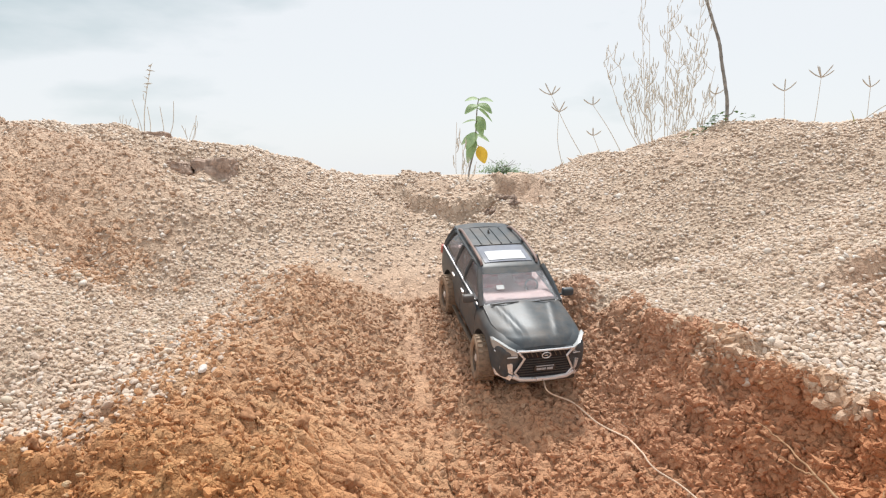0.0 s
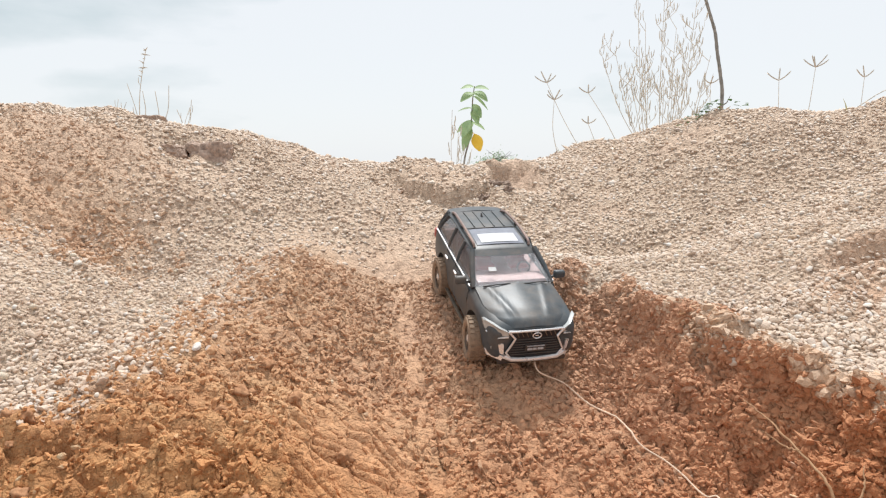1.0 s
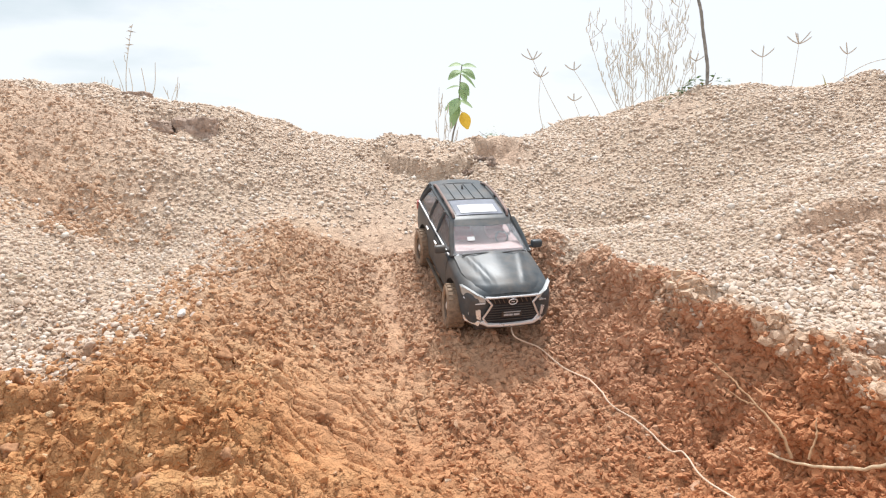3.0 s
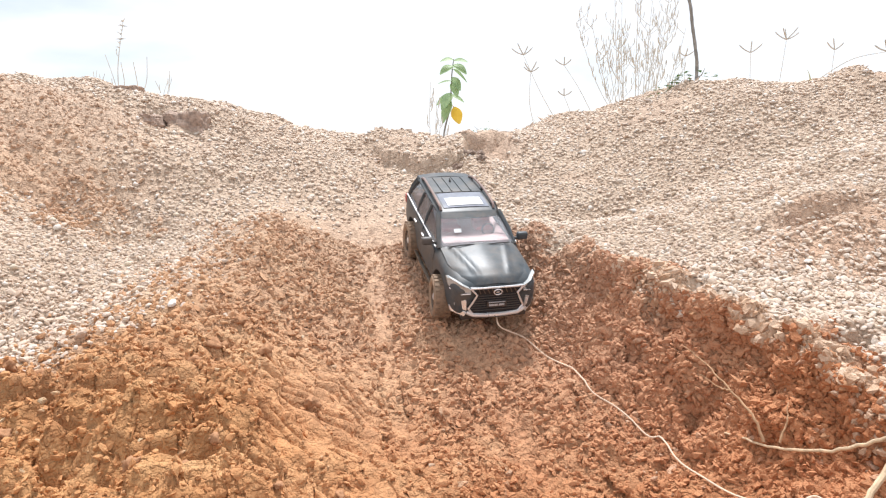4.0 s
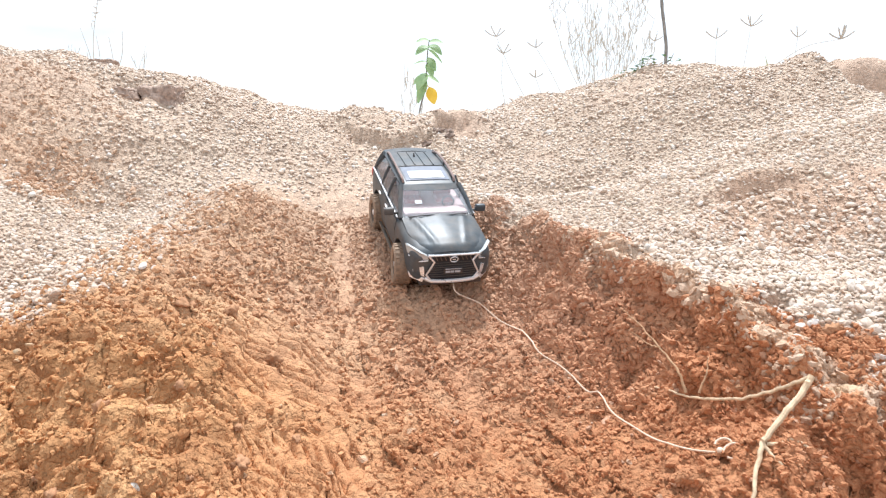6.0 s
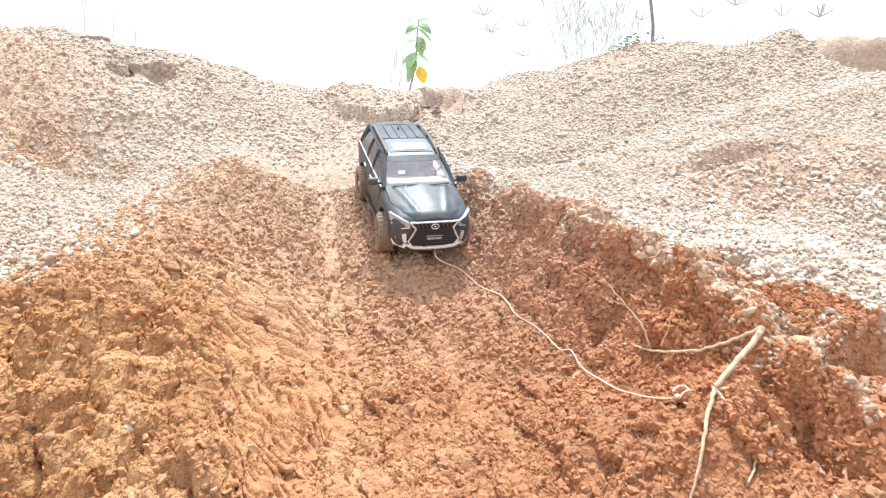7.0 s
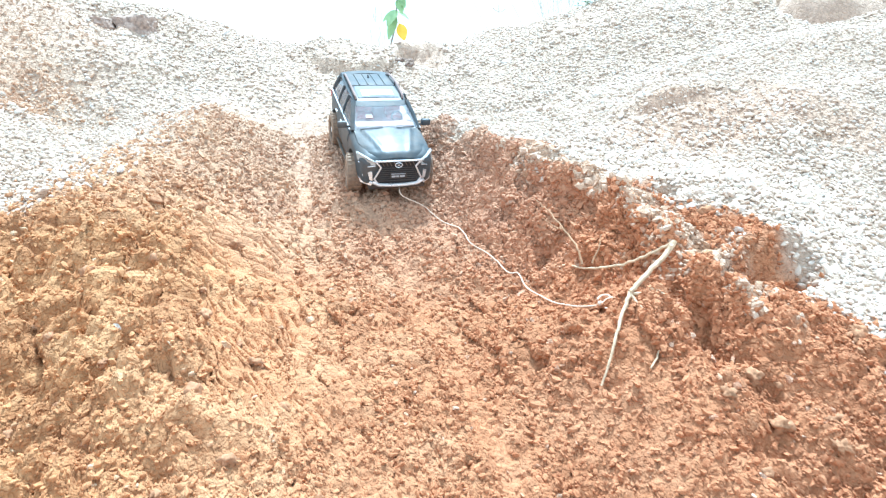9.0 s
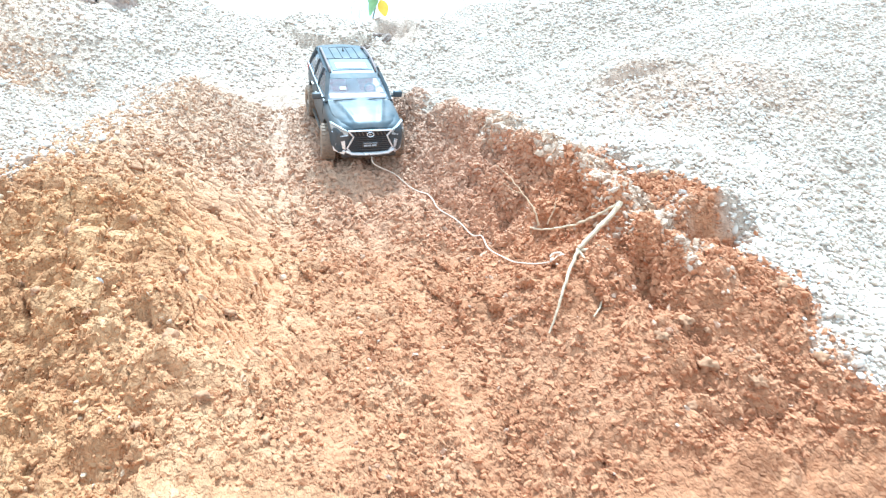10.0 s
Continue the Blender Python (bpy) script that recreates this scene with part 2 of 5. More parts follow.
M_WHITE = plain("white_sticker", (0.62, 0.62, 0.62), 0.5)
M_GREYBAR = plain("grey_lettering_and_sheen", (0.42, 0.43, 0.45), 0.5)
M_STRING = plain("cream_cord", (0.72, 0.56, 0.42), 0.85, spread=0.2, scale=900, bump=0.0003)
M_ROOT = plain("pale_root", (0.60, 0.45, 0.29), 0.85, spread=0.3, scale=160, bump=0.0008)
M_ROOTLET = plain("brown_rootlet", (0.44, 0.27, 0.15), 0.9, spread=0.3, scale=200)
M_STALK = plain("dry_stalk", (0.58, 0.54, 0.47), 0.85, spread=0.25, scale=200)
M_BARK = plain("grey_bark", (0.24, 0.23, 0.215), 0.9, spread=0.4, scale=90, bump=0.001)
M_LEAF = leaf_material("green_leaf", (0.23, 0.35, 0.16), (0.35, 0.49, 0.25))
M_YELLOW = leaf_material("yellow_leaf", (0.70, 0.45, 0.04), (0.80, 0.58, 0.08))
M_CLOVER = leaf_material("dark_leaf", (0.05, 0.10, 0.03), (0.09, 0.15, 0.05))
M_GRASS = leaf_material("dry_grass", (0.42, 0.40, 0.20), (0.55, 0.50, 0.26))
M_SEED = plain("seed_spike", (0.50, 0.46, 0.40), 0.9, spread=0.35, scale=500)
M_FARLEAF = leaf_material("far_leaf", (0.16, 0.25, 0.12), (0.24, 0.33, 0.17))


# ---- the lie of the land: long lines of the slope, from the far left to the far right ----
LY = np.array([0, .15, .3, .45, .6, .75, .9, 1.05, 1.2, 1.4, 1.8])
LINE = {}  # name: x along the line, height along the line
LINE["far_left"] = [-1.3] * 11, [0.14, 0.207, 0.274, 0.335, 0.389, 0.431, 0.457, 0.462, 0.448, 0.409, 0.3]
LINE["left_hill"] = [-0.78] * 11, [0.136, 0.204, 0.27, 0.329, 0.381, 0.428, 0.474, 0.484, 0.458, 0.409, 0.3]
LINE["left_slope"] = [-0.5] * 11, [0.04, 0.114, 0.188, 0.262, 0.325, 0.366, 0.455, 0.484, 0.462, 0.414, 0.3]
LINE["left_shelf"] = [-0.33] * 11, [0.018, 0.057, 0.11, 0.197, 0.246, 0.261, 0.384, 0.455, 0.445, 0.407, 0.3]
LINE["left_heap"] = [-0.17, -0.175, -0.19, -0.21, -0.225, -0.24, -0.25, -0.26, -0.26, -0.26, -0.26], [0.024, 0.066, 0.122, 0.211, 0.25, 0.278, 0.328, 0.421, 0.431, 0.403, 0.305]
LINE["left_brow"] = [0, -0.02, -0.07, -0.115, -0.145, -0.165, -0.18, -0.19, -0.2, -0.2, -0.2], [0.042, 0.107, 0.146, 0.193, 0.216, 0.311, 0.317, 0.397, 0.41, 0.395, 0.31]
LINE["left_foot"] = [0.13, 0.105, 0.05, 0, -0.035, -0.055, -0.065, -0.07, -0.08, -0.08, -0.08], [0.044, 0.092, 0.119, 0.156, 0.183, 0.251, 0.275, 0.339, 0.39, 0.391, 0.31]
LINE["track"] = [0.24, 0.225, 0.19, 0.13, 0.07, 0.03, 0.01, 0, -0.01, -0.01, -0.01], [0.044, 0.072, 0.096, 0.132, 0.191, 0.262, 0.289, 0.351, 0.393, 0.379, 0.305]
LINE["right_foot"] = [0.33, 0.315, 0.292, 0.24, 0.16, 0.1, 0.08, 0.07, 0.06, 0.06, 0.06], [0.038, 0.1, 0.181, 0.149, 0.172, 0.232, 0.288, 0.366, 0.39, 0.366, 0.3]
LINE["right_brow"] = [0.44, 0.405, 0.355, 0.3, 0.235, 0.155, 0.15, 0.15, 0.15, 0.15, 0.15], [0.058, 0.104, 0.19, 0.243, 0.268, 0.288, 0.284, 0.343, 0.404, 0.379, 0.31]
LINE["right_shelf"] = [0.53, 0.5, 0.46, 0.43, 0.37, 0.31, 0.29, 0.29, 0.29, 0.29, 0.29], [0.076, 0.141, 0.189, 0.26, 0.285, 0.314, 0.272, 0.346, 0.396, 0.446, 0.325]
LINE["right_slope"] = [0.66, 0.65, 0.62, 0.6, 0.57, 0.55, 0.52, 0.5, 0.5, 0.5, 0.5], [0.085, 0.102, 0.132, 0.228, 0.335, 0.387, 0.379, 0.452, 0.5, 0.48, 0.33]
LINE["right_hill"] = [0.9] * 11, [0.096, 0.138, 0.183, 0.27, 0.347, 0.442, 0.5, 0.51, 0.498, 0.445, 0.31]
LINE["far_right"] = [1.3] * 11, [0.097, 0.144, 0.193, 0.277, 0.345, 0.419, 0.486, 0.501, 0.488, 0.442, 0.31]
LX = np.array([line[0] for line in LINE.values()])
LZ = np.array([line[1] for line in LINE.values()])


def line_x(name, y):
    """Where the named line runs, at the given distances up the slope."""
    return np.interp(y, LY, LINE[name][0])


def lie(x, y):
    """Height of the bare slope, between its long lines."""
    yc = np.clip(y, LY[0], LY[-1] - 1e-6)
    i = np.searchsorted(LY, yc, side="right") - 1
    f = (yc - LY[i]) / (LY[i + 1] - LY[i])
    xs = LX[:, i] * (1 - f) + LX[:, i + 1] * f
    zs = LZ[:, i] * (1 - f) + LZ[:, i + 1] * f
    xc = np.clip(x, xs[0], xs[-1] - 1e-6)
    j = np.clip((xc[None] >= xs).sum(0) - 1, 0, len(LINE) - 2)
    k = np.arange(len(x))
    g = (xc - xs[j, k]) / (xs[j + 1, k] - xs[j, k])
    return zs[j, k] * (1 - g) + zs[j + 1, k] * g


def smooth_step(a, b, v):
    s = np.clip((v - a) / (b - a), 0, 1)
    return s * s * (3 - 2 * s)


TABLE = np.random.RandomState(5).rand(6, 256, 256)


def grain(x, y, size, seed=0):
    """Smooth noise from -1 to 1 with lumps of that size."""
    ca, sa = math.cos(1.1 * seed + .5), math.sin(1.1 * seed + .5)
    u, v = (x * ca - y * sa) / size + 17.3 * seed, (x * sa + y * ca) / size - 9.1 * seed
    iu, iv = np.floor(u).astype(int), np.floor(v).astype(int)
    fu, fv = u - iu, v - iv
    fu, fv = fu * fu * (3 - 2 * fu), fv * fv * (3 - 2 * fv)
    t = TABLE[seed % 6]
    a, b = t[iu & 255, iv & 255], t[(iu + 1) & 255, iv & 255]
    c, d = t[iu & 255, (iv + 1) & 255], t[(iu + 1) & 255, (iv + 1) & 255]
    return 2 * ((a * (1 - fu) + b * fu) * (1 - fv) + (c * (1 - fu) + d * fu) * fv) - 1


def lumps(x, y, size, seed=0):
    """Rounded crumbs of that size, 0 in the joints to 1 on top."""
    u, v = x / size, y / size
    iu, iv = np.floor(u).astype(int), np.floor(v).astype(int)
    best = np.full(x.shape, 9.0)
    ta, tb = TABLE[seed % 6], TABLE[(seed + 1) % 6]
    for du in (-1, 0, 1):
        for dv in (-1, 0, 1):
            cu, cv = (iu + du) & 255, (iv + dv) & 255
            rad = 0.55 + 0.6 * TABLE[(seed + 2) % 6][cu, cv]
            d = np.hypot(iu + du + ta[cu, cv] - u, iv + dv + tb[cu, cv] - v) / rad
            best = np.minimum(best, d)
    return np.sqrt(np.clip(1 - best * best, 0, 1))


def clumps(x, y, size, seed=0):
    """Rounded clumps with sharp creases between them, about 0 on the whole."""
    return np.abs(grain(x, y, size, seed)) - .33


def soil_share(x, y):
    """1 where bare red earth lies, 0 where gravel covers it."""
    w = 0.018 * grain(x, y, .03, 1) + 0.012 * grain(x, y, .011, 2) + 0.016 * grain(x, y, .075, 3)
    left = np.interp(y, [-1.5, -.6, 0, .25, .42, .47, .52, .56, .61, .69, .80, .90, 1.0, 1.1], [-.1, -.45, -.85, -.68, -.42, -.28, -.24, -.225, -.20, -.18, -.17, -.11, -.05, .05])
    right = np.interp(y, [-1.5, -.6, 0, .15, .27, .32, .40, .44, .52, .69, .77, .84, .92, 1.0], [.3, .55, .52, .47, .44, .435, .40, .34, .272, .21, .15, .08, .03, 0.0])
    far_w = w + .25 * smooth_step(.05, -.5, y) * grain(x, y, .28, 4)
    s = smooth_step(-.125, .065, x - left + far_w + .022 * grain(x, y, .006, 0)) * smooth_step(-.014, .024, right - x + far_w)
    s = s * (1 - smooth_step(-.35, -1.1, y + .3 * grain(x, y, .35, 1)))

    def patch(px, py, rx, ry, amount):
        return amount * smooth_step(1.25, .55, np.hypot((x - px) / rx, (y - py) / ry) + 9 * w)
    s = s * (1 - .5 * smooth_step(.76, 1.02, y))
    for q in ((.425, .640, .055, .018, .45), (.46, .600, .14, .060, .48), (-.50, .84, .17, .13, .95), (-.36, .95, .09, .03, .4), (.135, 1.17, .05, .085, .95), (1.0, 1.24, .24, .20, 1.0), (.107, .918, .03, .02, .5), (.263, 1.03, .035, .02, .5), (.00, 1.12, .085, .055, .5), (.42, 1.14, .06, .03, .5), (.60, .55, .05, .04, .3)):
        s = np.maximum(s, patch(*q))
    return s


RUT_Y = [.1, .18, .283, .357, .448, .53, .635, .735, .85, .96]
RUT_LEFT = [.10, .078, .054, .038, .017, .002, -.022, -.036, -.06, -.085]
RUT_RIGHT = [.20, .18, .155, .135, .112, .089, .052, .035, .012, -.01]


def pressed_share(x, y):
    """1 in the wheel ruts and on the tyre-marked left face, where the earth is pressed smooth."""
    rut = np.maximum(*[smooth_step(.015, .008, np.abs(x - np.interp(y, RUT_Y, q))) for q in (RUT_LEFT, RUT_RIGHT)])
    rut = rut * smooth_step(.08, .2, y) * smooth_step(1.0, .9, y) * smooth_step(-.8, .1, grain(x, y, .04, 2))
    brow, foot = line_x("left_brow", y), line_x("left_foot", y)
    face = smooth_step(0, .025, x - brow) * smooth_step(.01, -.015, x - foot) * smooth_step(.2, .28, y) * smooth_step(.68, .5, y) * smooth_step(-1.2, -.5, grain(x, y, .05, 2))
    return np.maximum(.38 * rut, .42 * face)


def dry_share(x, y):
    """1 where the crust of the bank's crest has dried pale."""
    off = x - line_x("right_brow", y) + .012 * grain(x, y, .04, 1) + .006 * grain(x, y, .012, 3)
    crest = smooth_step(-.016, .004, off) * smooth_step(.034, .022, off) * smooth_step(.64, .56, y) * smooth_step(.24, .32, y)
    near_end = smooth_step(.05, .03, np.hypot(x - .345, 1.6 * (y - .352)) + .012 * grain(x, y, .016, 2))
    return np.maximum(.85 * crest, .25 * near_end) * smooth_step(-.9, -.1, grain(x, y, .022, 4))


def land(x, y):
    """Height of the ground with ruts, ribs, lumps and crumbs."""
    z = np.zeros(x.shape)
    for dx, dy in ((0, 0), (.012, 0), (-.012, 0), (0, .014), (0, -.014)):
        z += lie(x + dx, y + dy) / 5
    s = soil_share(x, y)
    near = smooth_step(2.5, 1.6, np.abs(x)) * smooth_step(2.4, 1.7, y) * smooth_step(-1.2, -.4, y)
    z = z * near + (1 - near) * (.20 + .04 * grain(x, y, 1.7, 3))
    z -= 14 * smooth_step(18, 95, y)  # unseen drop added past the crest: hides the plain, bright sky replaces haze
    z += near * (.010 * grain(x, y, .11, 0) + .005 * grain(x, y, .045, 1))
    brow_l = line_x("left_brow", y)
    foot_l, foot_r, brow_r = line_x("left_foot", y), line_x("right_foot", y), line_x("right_brow", y)
    face_l = smooth_step(-.02, .02, x - brow_l) * smooth_step(.02, -.02, x - foot_l)
    bank_r = smooth_step(-.01, .03, x - foot_r) * smooth_step(.06 + .08 * smooth_step(.42, .3, y), .0, x - brow_r) * smooth_step(.95, .75, y)
    mound = smooth_step(.045, -.015, x - brow_l) * smooth_step(.64, .44, y)
    floor = smooth_step(-.01, .02, x - foot_l) * smooth_step(.01, -.02, x - foot_r)
    rib = face_l * smooth_step(.2, .28, y) * smooth_step(.68, .5, y) * smooth_step(-1.1, -.4, grain(x, y, .05, 2))
    rut = np.maximum(*[smooth_step(.0125, .007, np.abs(x - np.interp(y, RUT_Y, q))) for q in (RUT_LEFT, RUT_RIGHT)]) * smooth_step(1.0, .9, y)
    # clods on the mound and on the bank, finer crumbs on the floor
    steep = np.hypot(lie(x + .006, y) - lie(x - .006, y), lie(x, y + .006) - lie(x, y - .006)) / .012
    rough = s * (1 + .8 * mound + .5 * bank_r - .35 * floor) * (1 - .9 * rib) * (1 - .7 * rut) * np.minimum(1.45, np.sqrt(1 + steep ** 2)) * (1 - .5 * smooth_step(.7, .95, y))
    wx, wy = x + .004 * grain(x, y, .013, 2), y + .004 * grain(x, y, .013, 3)
    z += near * rough * (.0060 * clumps(wx, wy, .019, 0) + .0022 * clumps(wx, wy, .0105, 2))
    # crumbs grown together into ragged lumps with creases between them, thick here and thin there
    vx, vy = x + .0040 * grain(x, y, .007, 1) + .004 * grain(x, y, .016, 4), y + .0040 * grain(x, y, .007, 5) + .004 * grain(x, y, .016, 0)
    thick = np.clip(.70 + .6 * grain(x, y, .05, 3) + .35 * grain(x, y, .018, 1), .35, 1.1)
    crumbs = .0050 * clumps(vx, vy, .0115, 4) + .0055 * (lumps(vx, vy, .0105, 3) - .6) + .0040 * (lumps(vx, vy, .0062, 1) - .6) + .0016 * grain(vx, vy, .0032, 2)
    z += near * s * thick * crumbs * (1 - .8 * pressed_share(x, y)) * (1 - .85 * rib) * (1 - .5 * smooth_step(.62, .9, y))
    ux, uy = x + .012 * grain(x, y, .03, 1), y + .012 * grain(x, y, .03, 4)
    z += near * s * (mound * (.026 * (lumps(ux, uy, .060, 2) - .65) + .017 * (lumps(ux, uy, .027, 3) - .65) + .016 * clumps(wx, wy, .055, 4) + .016 * clumps(wx, wy, .024, 1)) + bank_r * smooth_step(.02, -.025, x - brow_r) * (.014 * (lumps(ux, uy, .045, 1) - .6) + .009 * (lumps(ux, uy, .021, 0) - .6) + .016 * clumps(wx, wy, .050, 5) + .007 * grain(x, y, .030, 3)))
    z += near * (1 - s) * .002 * grain(x, y, .012, 2)
    # the brow of the right bank stands proud of the gravel behind it, over a hollowed face
    off_r = x - brow_r + .007 * grain(x, y, .055, 1) + .004 * grain(x, y, .018, 3)
    lip = smooth_step(.71, .64, y) * smooth_step(.22, .34, y)
    bite = smooth_step(-.35, .45, grain(x, y, .055, 4))
    z += near * lip * (.007 + .007 * bite) * np.exp(-((off_r + .002) / .020) ** 2)
    z -= near * lip * (.004 + .008 * smooth_step(-.2, .6, grain(x, y, .05, 2))) * np.exp(-((off_r + .036) / .016) ** 2)
    # at the near end the crust overhangs a hollow
    cave = smooth_step(.40, .37, y) * smooth_step(.27, .30, y) * smooth_step(.33, .36, x) * smooth_step(.45, .42, x)
    ledge = y - .340 - .012 * grain(x, y, .04, 2) + .25 * (x - .41) ** 2 / .05
    z += near * cave * (.014 * np.exp(-((ledge - .012) / .012) ** 2) - .022 * np.exp(-((ledge + .014) / .011) ** 2))
    # the left hill is washed into runnels down its slope
    hill = smooth_step(-.30, -.42, x) * smooth_step(.62, .75, y) * smooth_step(1.1, .95, y)
    across, along = .67 * x + .74 * y + .012 * grain(x, y, .06, 2), .15 * (.74 * x - .67 * y)
    z += hill * (.016 * clumps(across, along, .034, 1) + .008 * clumps(across, along, .014, 3))
    # a low bluff across the head of the track, with a gully beside it
    bluff = smooth_step(-.088, -.072, x + .01 * grain(x, y, .02, 1)) * smooth_step(.125, .095, x + .01 * grain(x, y, .02, 2)) * smooth_step(1.12, 1.17, y + .012 * grain(x, y, .025, 0)) * smooth_step(1.55, 1.3, y)
    foot_b = 1.055 + .8 * np.abs(x - .03) + .012 * grain(x, y, .02, 3)
    z -= .024 * smooth_step(.98, 1.04, y) * smooth_step(.012, -.006, y - foot_b) * smooth_step(-.09, -.05, x) * smooth_step(.095, .075, x)
    z -= .036 * smooth_step(1.08, 1.13, y) * smooth_step(1.222, 1.200, y + .012 * grain(x, y, .02, 5)) * smooth_step(.086, .104, x + .008 * grain(x, y, .02, 1)) * smooth_step(.185, .14, x)
    z += bluff * (.010 + .008 * clumps(x, y, .025, 4) + .004 * clumps(x, y, .011, 2))
    # the right hill breaks off over a ledge, with a bare bank behind it
    end = smooth_step(.718, .756, x + .010 * grain(x, y, .03, 2)) * smooth_step(.84, .88, y) * smooth_step(1.34, 1.27, y) * smooth_step(1.9, 1.4, x)
    z -= end * np.maximum(0, z - .432 - .010 * clumps(x, y, .028, 2) - .006 * clumps(x, y, .012, 4) + .10 * np.maximum(0, y - .97))
    bank = smooth_step(.915, .955, x + .006 * grain(x, y, .03, 4)) * smooth_step(1.20, 1.31, y + .02 * grain(x, y, .05, 1)) * smooth_step(1.6, 1.4, y) * smooth_step(1.9, 1.4, x)
    z += bank * np.maximum(0, .508 + .018 * smooth_step(.93, .97, x) + .010 * clumps(x, y, .035, 3) + .005 * grain(x, y, .014, 1) - z)
    # tread ribs pressed across the left face
    fan = np.interp(y, [.36, .42, .55], [1.35, .95, .60])
    ridge = np.sin(2 * math.pi * (y + fan * (x + .06) + .005 * grain(x, y, .024, 4) + .0012 * grain(x, y, .006, 1)) / .0118)
    z += .0058 * rib * smooth_step(-.95, -.1, grain(x, y, .012, 5)) * (np.abs(ridge + 1) ** .7 - .9)
    # two shallow wheel ruts with lug marks
    for path, phase in ((RUT_LEFT, 0), (RUT_RIGHT, .4)):
        off = x - np.interp(y, RUT_Y, path)
        inside = smooth_step(.0130, .0075, np.abs(off)) * smooth_step(1.0, .9, y) * smooth_step(.05, .12, y)
        edge = np.exp(-((np.abs(off) - .015) / .005) ** 2) * smooth_step(1.0, .9, y)
        z += -.0022 * inside + .0013 * edge + .0011 * inside * np.sin(2 * math.pi * (y - .6 * np.abs(off)) / .0075 + phase)

    def dent(px, py, rx, ry, depth):
        return -depth * np.exp(-((x - px) / rx) ** 2 - ((y - py) / ry) ** 2)
    for q in ((-.368, .975, .014, .02, .022), (.255, .52, .02, .018, .012), (.346, .446, .028, .010, .020), (.405, .33, .03, .012, .014), (.425, .636, .045, .010, .018),
              (.17, .70, .018, .03, .008), (.305, .27, .03, .03, .012), (.343, .345, .028, .022, .022), (.388, .322, .024, .011, .014), (.254, .474, .016, .016, .016), (.30, .47, .014, .012, .012), (.268, .550, .020, .010, .018), (-.05, .20, .02, .012, .010), (.072, 1.12, .008, .05, .012), (.006, .765, .016, .016, .005), (.107, .915, .030, .020, .010), (.068, .918, .012, .008, .008), (.263, 1.03, .03, .02, .008), (-.14, .43, .02, .015, .008), (-.125, .385, .018, .012, .010), (-.075, .30, .012, .012, .008), (-.20, .37, .025, .012, .010), (-.16, .29, .03, .012, .010)):
        z += dent(*q)
    for q in ((.415, .652, .070, .040, -.022), (-.100, .365, .020, .018, -.014), (-.080, .335, .014, .014, -.008), (-.155, .355, .028, .016, -.010), (-.125, .455, .022, .018, -.009), (-.05, .295, .018, .016, -.009), (-.19, .415, .03, .018, -.009), (-.105, .25, .025, .018, -.010), (-.105, .40, .03, .03, -.012), (-.01, .235, .035, .03, -.012), (.385, .235, .04, .03, -.012), (.700, 1.04, .045, .05, -.028), (.13, 1.25, .05, .025, -.008), (-.135, .62, .03, .04, -.005), (.205, .665, .02, .04, -.008), (.121, .664, .022, .022, -.013)):
        z += dent(*q)
    return z


def spaced(parts):
    out = [parts[0][0]]
    for a, b, step in parts:
        out += list(np.linspace(a, b, max(2, int(round(abs(b - a) / step)) + 1))[1:])
    return np.array(out)


def outward(start, end, first, growth):
    out, d = [], first
    v = start
    while abs(v) < abs(end):
        v += d if end > start else -d
        out.append(v)
        d *= growth
    return np.array(out)


GX = np.concatenate([outward(-.85, -400, .02, 1.35)[::-1], spaced([(-.85, -.36, .007), (-.36, .50, .0016), (.50, 1.0, .007)]), outward(1.0, 400, .02, 1.35)])
GY = np.concatenate([outward(.08, -400, .015, 1.3)[::-1], spaced([(.08, .14, .003), (.14, .60, .0016), (.60, .85, .003), (.85, 1.5, .0065)]), outward(1.5, 900, .02, 1.3)])
MX, MY = np.meshgrid(GX, GY)
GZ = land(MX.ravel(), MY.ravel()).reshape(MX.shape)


def bulge():
    """How far the clods swell out over the creases between them, and the bank's crust over its face."""
    sx, sy = np.gradient(GZ, GX, axis=1), np.gradient(GZ, GY, axis=0)
    for _ in range(2):  # the slope of whole clods, not of single grains
        for q in (sx, sy):
            q[1:-1, 1:-1] = (q[1:-1, 1:-1] * 2 + q[:-2, 1:-1] + q[2:, 1:-1] + q[1:-1, :-2] + q[1:-1, 2:]) / 6
    long = np.hypot(sx, sy) + 1e-6
    x, y = MX.ravel(), MY.ravel()
    where = soil_share(x, y) * smooth_step(-.36, -.30, x) * smooth_step(.50, .47, x) * smooth_step(.14, .18, y) * smooth_step(.62, .55, y) * (1 - pressed_share(x, y))
    out = .0012 * np.tanh(long / 1.1) / long * where.reshape(MX.shape)
    dx, dy = -out * sx, -out * sy
    off = x - line_x("right_brow", y) + .010 * grain(x, y, .050, 1) + .005 * grain(x, y, .018, 3)
    lip = smooth_step(.70, .62, y) * smooth_step(.24, .30, y) * smooth_step(-.55, .30, grain(x, y, .034, 2) + .4 * grain(x, y, .013, 4))
    over = lip * (-.008 * np.exp(-((off - .002) / .013) ** 2) + .005 * np.exp(-((off + .030) / .013) ** 2))
    shelf = smooth_step(.62, .52, y) * smooth_step(.24, .30, y) * smooth_step(-.2, .5, grain(x, y, .030, 5)) * smooth_step(.0, -.03, off)
    over += shelf * .007 * np.sin(2 * math.pi * (off + .008 * grain(x, y, .04, 0)) / .030)
    return dx + over.reshape(MX.shape), dy + .35 * over.reshape(MX.shape)


BX, BY = bulge()


